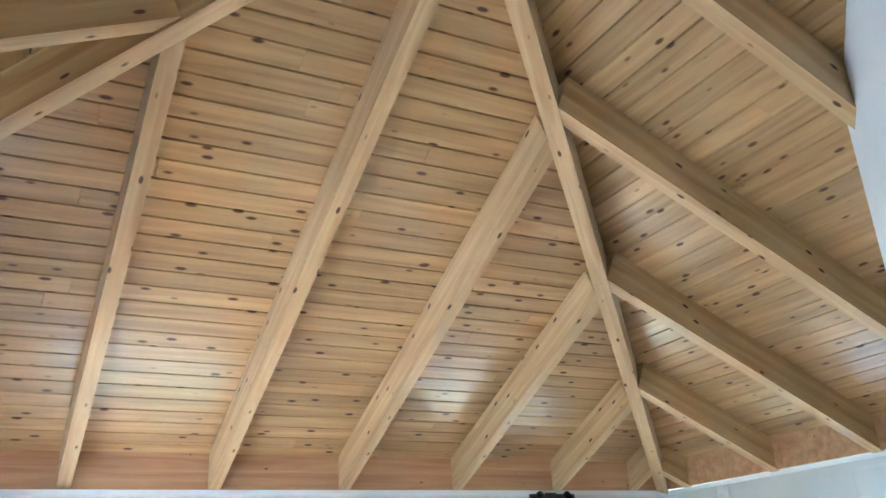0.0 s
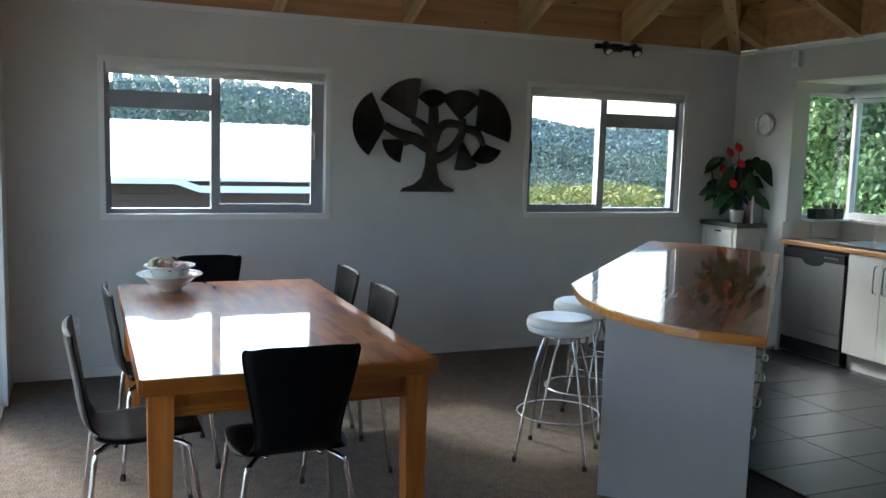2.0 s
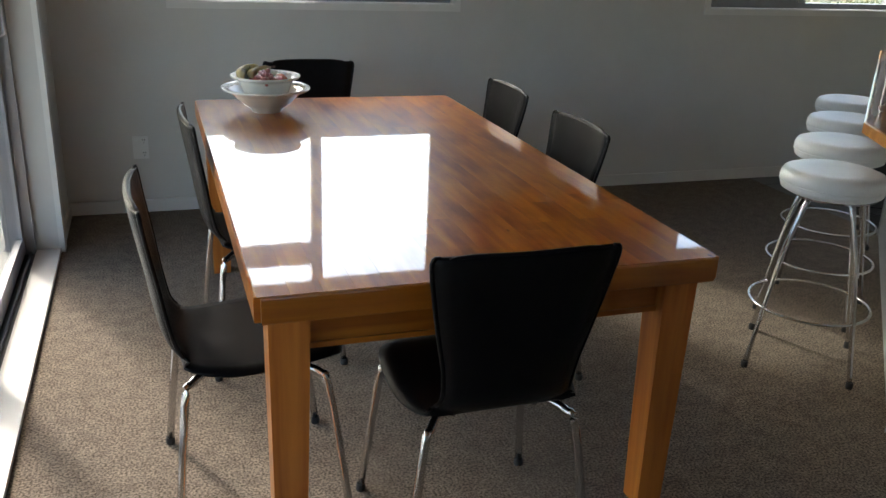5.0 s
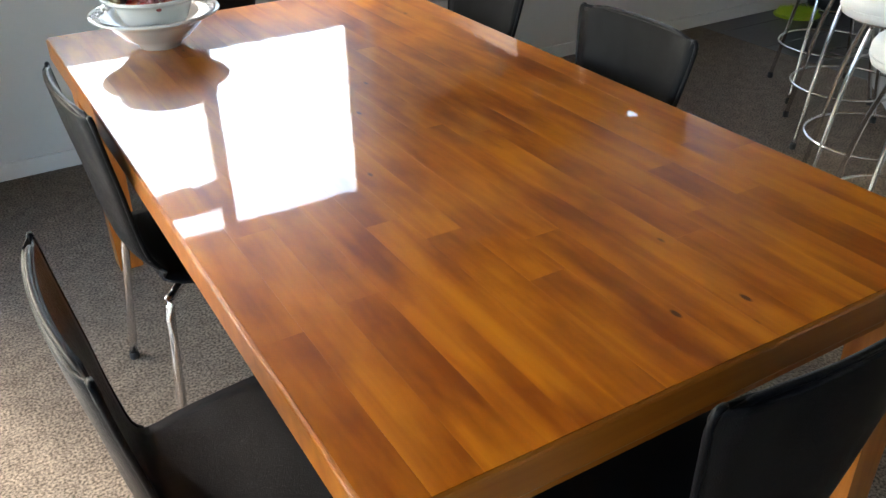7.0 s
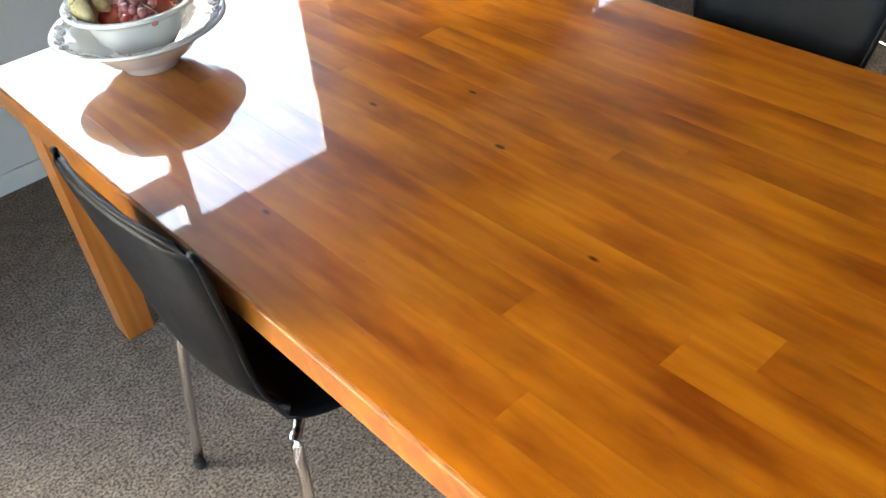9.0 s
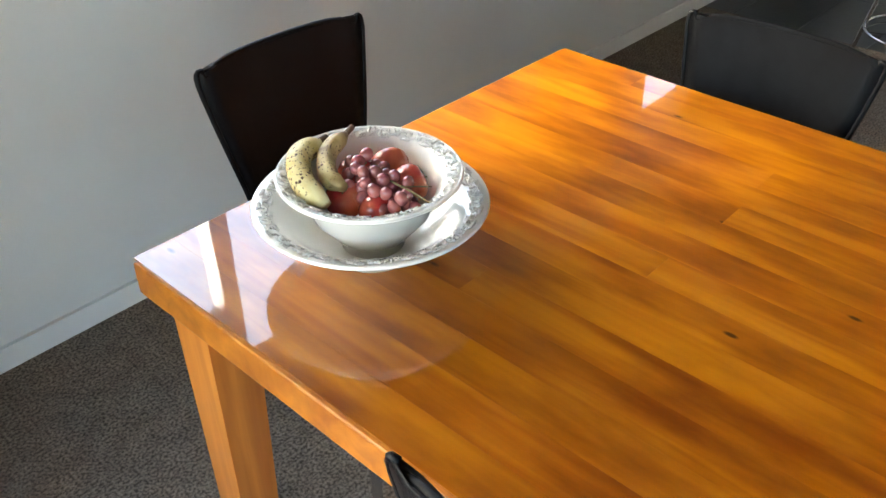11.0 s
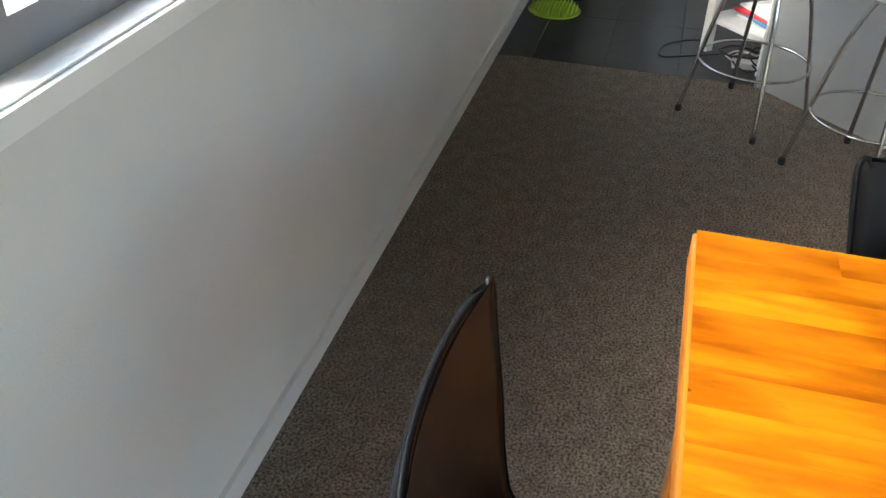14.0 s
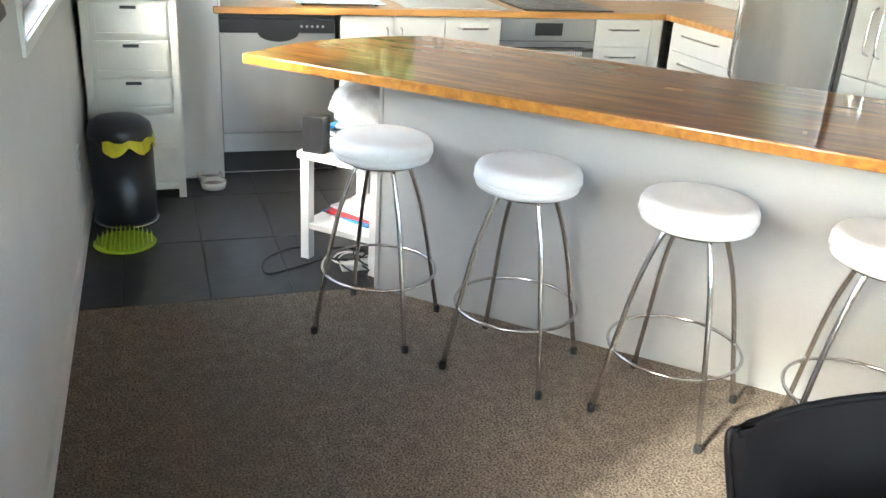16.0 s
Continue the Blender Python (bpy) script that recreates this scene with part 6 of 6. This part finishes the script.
def hill_forest(name, x0, x1, y, depth, base, tops, count, leaf, material, seed, label):
    r = np.random.default_rng(seed)
    x = r.uniform(x0, x1, count)
    t = (x - x0) / (x1 - x0)
    top = np.interp(t, np.linspace(0, 1, len(tops)), tops)
    cell = np.floor(x / 2.6)
    crown = np.abs(np.sin(x * 1.21 + seed)) * 0.6 + np.sin(x * 3.1) * 0.22 + np.sin(cell * 12.9) * 0.35 + np.sin(x * 7.7) * 0.2
    h = r.random(count) ** 0.8
    z = base + h * (top + crown * (1 + depth / 60) - base)
    yy = y + depth * h + r.normal(size=count) * 0.8
    return leaf_cloud(name, np.stack([x, yy, z], axis=1), leaf, material, r, label, "trees", "stuff")


hill_forest("wood", -60, 120, 75, 60, GZ, [9.5, 9.5, 9.8, 9.8, 10.0, 9.4, 7.4, 6.2, 5.2, 5.6, 4.5], 210000, 0.30, M_FOREST2, 2, "far wooded hillside of mixed green trees with haze in their colour")
hill_forest("wood", -45, 90, 42, 14, GZ, [4, 4, 4.2, 4.2, 3.8, 2.2, 1.2, 0.6, 0.5, 0.4, 0.4], 90000, 0.17, M_FOREST, 3, "belt of dark green trees behind the neighbouring house")
rr = np.random.default_rng(6)
rx, ry = rr.uniform(7, 46, 40000), rr.uniform(17, 46, 40000)
clump = 0.5 + 0.5 * np.sin(rx * 1.3 + ry * 0.7) * np.sin(ry * 1.1 - rx * 0.4)
cx = np.stack([rx, ry, GZ + rr.random(40000) ** 1.5 * (0.04 + 0.40 * clump)], axis=1)
leaf_cloud("reeds", cx, 0.09, M_REED, rr, "rough stand of pale reeds and scrub", "reeds", "stuff")


def tree(x, y, h, w, seed, material):
    t = empty("tree", (x, y, GZ), "leafy garden tree with a rounded uneven crown", "tree", "garden trees")
    part("trunk", tube(smooth_line([(0, 0, 0), (0.05, 0.02, h * 0.3), (-0.03, 0.0, h * 0.7)], 4), 0.11, 8, taper=0.04), M_BARK, t)
    r = np.random.default_rng(seed)
    for k in range(5):
        a = 2 * math.pi * k / 5 + seed
        part("limb", tube([(0, 0, h * (0.3 + 0.08 * k)), (w * 0.55 * math.cos(a), w * 0.55 * math.sin(a), h * (0.55 + 0.07 * k))], 0.04, 6, taper=0.012), M_BARK, t)
    o = leaves("crown", (0, 0, h * 0.62), (w, w, h * 0.42), 7000, 0.11, material, seed, "", "", "")
    o.parent = t


tree(10.6, 16.5, 1.9, 0.9, 11, M_FOREST)


def shrub(x, y, w, h, seed, material, label):
    b = empty("shrub", (x, y, GZ), label, "shrub", "shrubs in the open ground")
    part("stem", tube([(0, 0, 0), (0.03, 0.02, h * 0.6)], 0.035, 6, taper=0.015), M_BARK, b)
    o = leaves("crown", (0, 0, h * 0.52), (w, w * 0.8, h * 0.5), 2600, 0.075, material, seed, "", "", "")
    o.parent = b


M_GORSE = mat("yellow_green_scrub", (0.20, 0.21, 0.05), 0.9, scale=1.5, second=(0.36, 0.33, 0.10), vary=0.3, bump=0.0)
for x, y, w, h, seed, yellow in ((14.5, 19.5, 1.5, 0.95, 3, 1), (17.6, 20.5, 1.8, 1.0, 4, 1), (20.5, 22.0, 1.3, 1.25, 5, 0), (23.5, 26.0, 1.8, 2.3, 6, 0), (12.6, 18.6, 1.0, 0.8, 7, 1), (26.5, 30.0, 2.2, 1.5, 8, 0), (19.0, 27.0, 2.0, 1.3, 9, 0)):
    shrub(x, y, w, h, seed, M_GORSE if yellow else M_FOREST, "low yellow-green scrub bush in open ground" if yellow else "dark green rounded bush in open ground")

# hedge outside the kitchen bay
rr = np.random.default_rng(9)
N1 = 170000
hx = 8.0 + rr.normal(size=N1) * 0.22
hy = rr.uniform(-6.5, 2.9, N1)
hz = GZ + rr.random(N1) * 4.0
hx = hx - 0.35 * np.sin(hy * 2.1) * np.cos(hz * 1.7) - 0.18 * np.sin(hy * 6.3 + hz * 5.1)
hedge = empty("hedge", (8.0, -0.8, GZ), "tall dense broad-leaved green hedge outside the kitchen window", "hedge")
o = leaf_cloud("foliage", np.stack([hx - 8.0, hy + 0.8, hz - GZ], axis=1), 0.041, M_HEDGE, rr)
o.parent = hedge
for k in range(9):
    y = -5.0 + 1.15 * k
    part("stem", tube([(0.15, y, 0), (0.1, y + 0.1, 1.5), (0.2, y - 0.05, 3.2)], 0.016, 6, taper=0.008), M_BARK, hedge)
# Dark box behind the leaves stands in for shade deep inside the hedge.
part("inner_shade", box((0.35, -5.5, 0.0), (0.6, 3.5, 3.5)), mat("hedge_inner_shade", (0.035, 0.065, 0.018), 0.95, scale=8, vary=0.5), hedge, "dark box for the shade inside the hedge")

# ---- table staves ----
rng = random.Random(21)
n_rows = 16
sw = (TW - 0.012) / n_rows
cache = {}
for k in range(n_rows):
    x0 = -TW / 2 + 0.006 + k * sw
    y = -TL / 2 + 0.006
    end = TL / 2 - 0.006
    first_cut = rng.uniform(0.25, 0.9)
    while y < end - 1e-6:
        ln = first_cut if y < -TL / 2 + 0.02 else rng.uniform(0.8, 2.0)
        y2 = min(y + ln, end)
        if end - y2 < 0.2:
            y2 = end
        ln = round(y2 - y, 4)
        bm = bmesh.new()
        add_box(bm, (0.0001, 0.0001, 0), (sw - 0.0001, ln - 0.0001, 0.0022))
        bm.faces.ensure_lookup_table()
        ob = part("stave", bm, M_STAVE, table_top)
        ob.location = (x0, y, TH - 0.0022)
        y = y2

# ---- floor tiles ----
tile_cache = {}


def in_tiles(x, y):
    if x > 3.512:
        return True
    if y > -1.2:
        return False
    if y > -3.0:
        return x > 3.507 - (-1.2 - y) * (1.207 / 1.8)
    return x > 2.31


bm = box((0, 0, -0.008), (0.596, 0.316, 0.0))
bmesh.ops.bevel(bm, geom=[e for e in bm.edges if all(v.co.z > -0.001 for v in e.verts)], offset=0.0012, segments=1, affect="EDGES")
tile_floor = tagged(empty("tiled_floor", (2.3, -0.01, 0), "dark charcoal rectangular floor tiles with thin pale joints", "floor tiles"), kind="structure")
t0 = part("tile", bm, M_TILE, tile_floor)
count = 0
for j in range(25):
    y1 = 0.154 - 0.32 * j
    for i in range(-1, 7):
        x0 = 3.512 + 0.60 * i + 0.0
        y0 = y1 - 0.316
        if x0 + 0.596 > 5.62 and x0 > 5.3:
            continue
        xa, xb = x0, min(x0 + 0.596, 5.60)
        if y0 > -0.66 and x0 > 4.94:
            continue
        if not (in_tiles(xb - 0.02, y0 + 0.16)):
            continue
        ca = xa
        if not in_tiles(xa + 0.01, y0 + 0.16):
            ca = None
            for s in range(1, 60):
                if in_tiles(xa + s * 0.01, y0 + 0.16):
                    ca = xa + s * 0.01
                    break
            if ca is None:
                continue
        if ca > xa + 0.02 or xb < x0 + 0.59:
            b2 = box((0, 0, -0.008), (xb - ca, 0.316, 0.0))
            o = part("tile", b2, M_TILE, tile_floor)
        elif count == 0:
            o = t0
            count = 1
        else:
            o = t0.copy()
            scene.collection.objects.link(o)
        o.location = (ca - 2.3, y0 + 0.01, -0.0015)
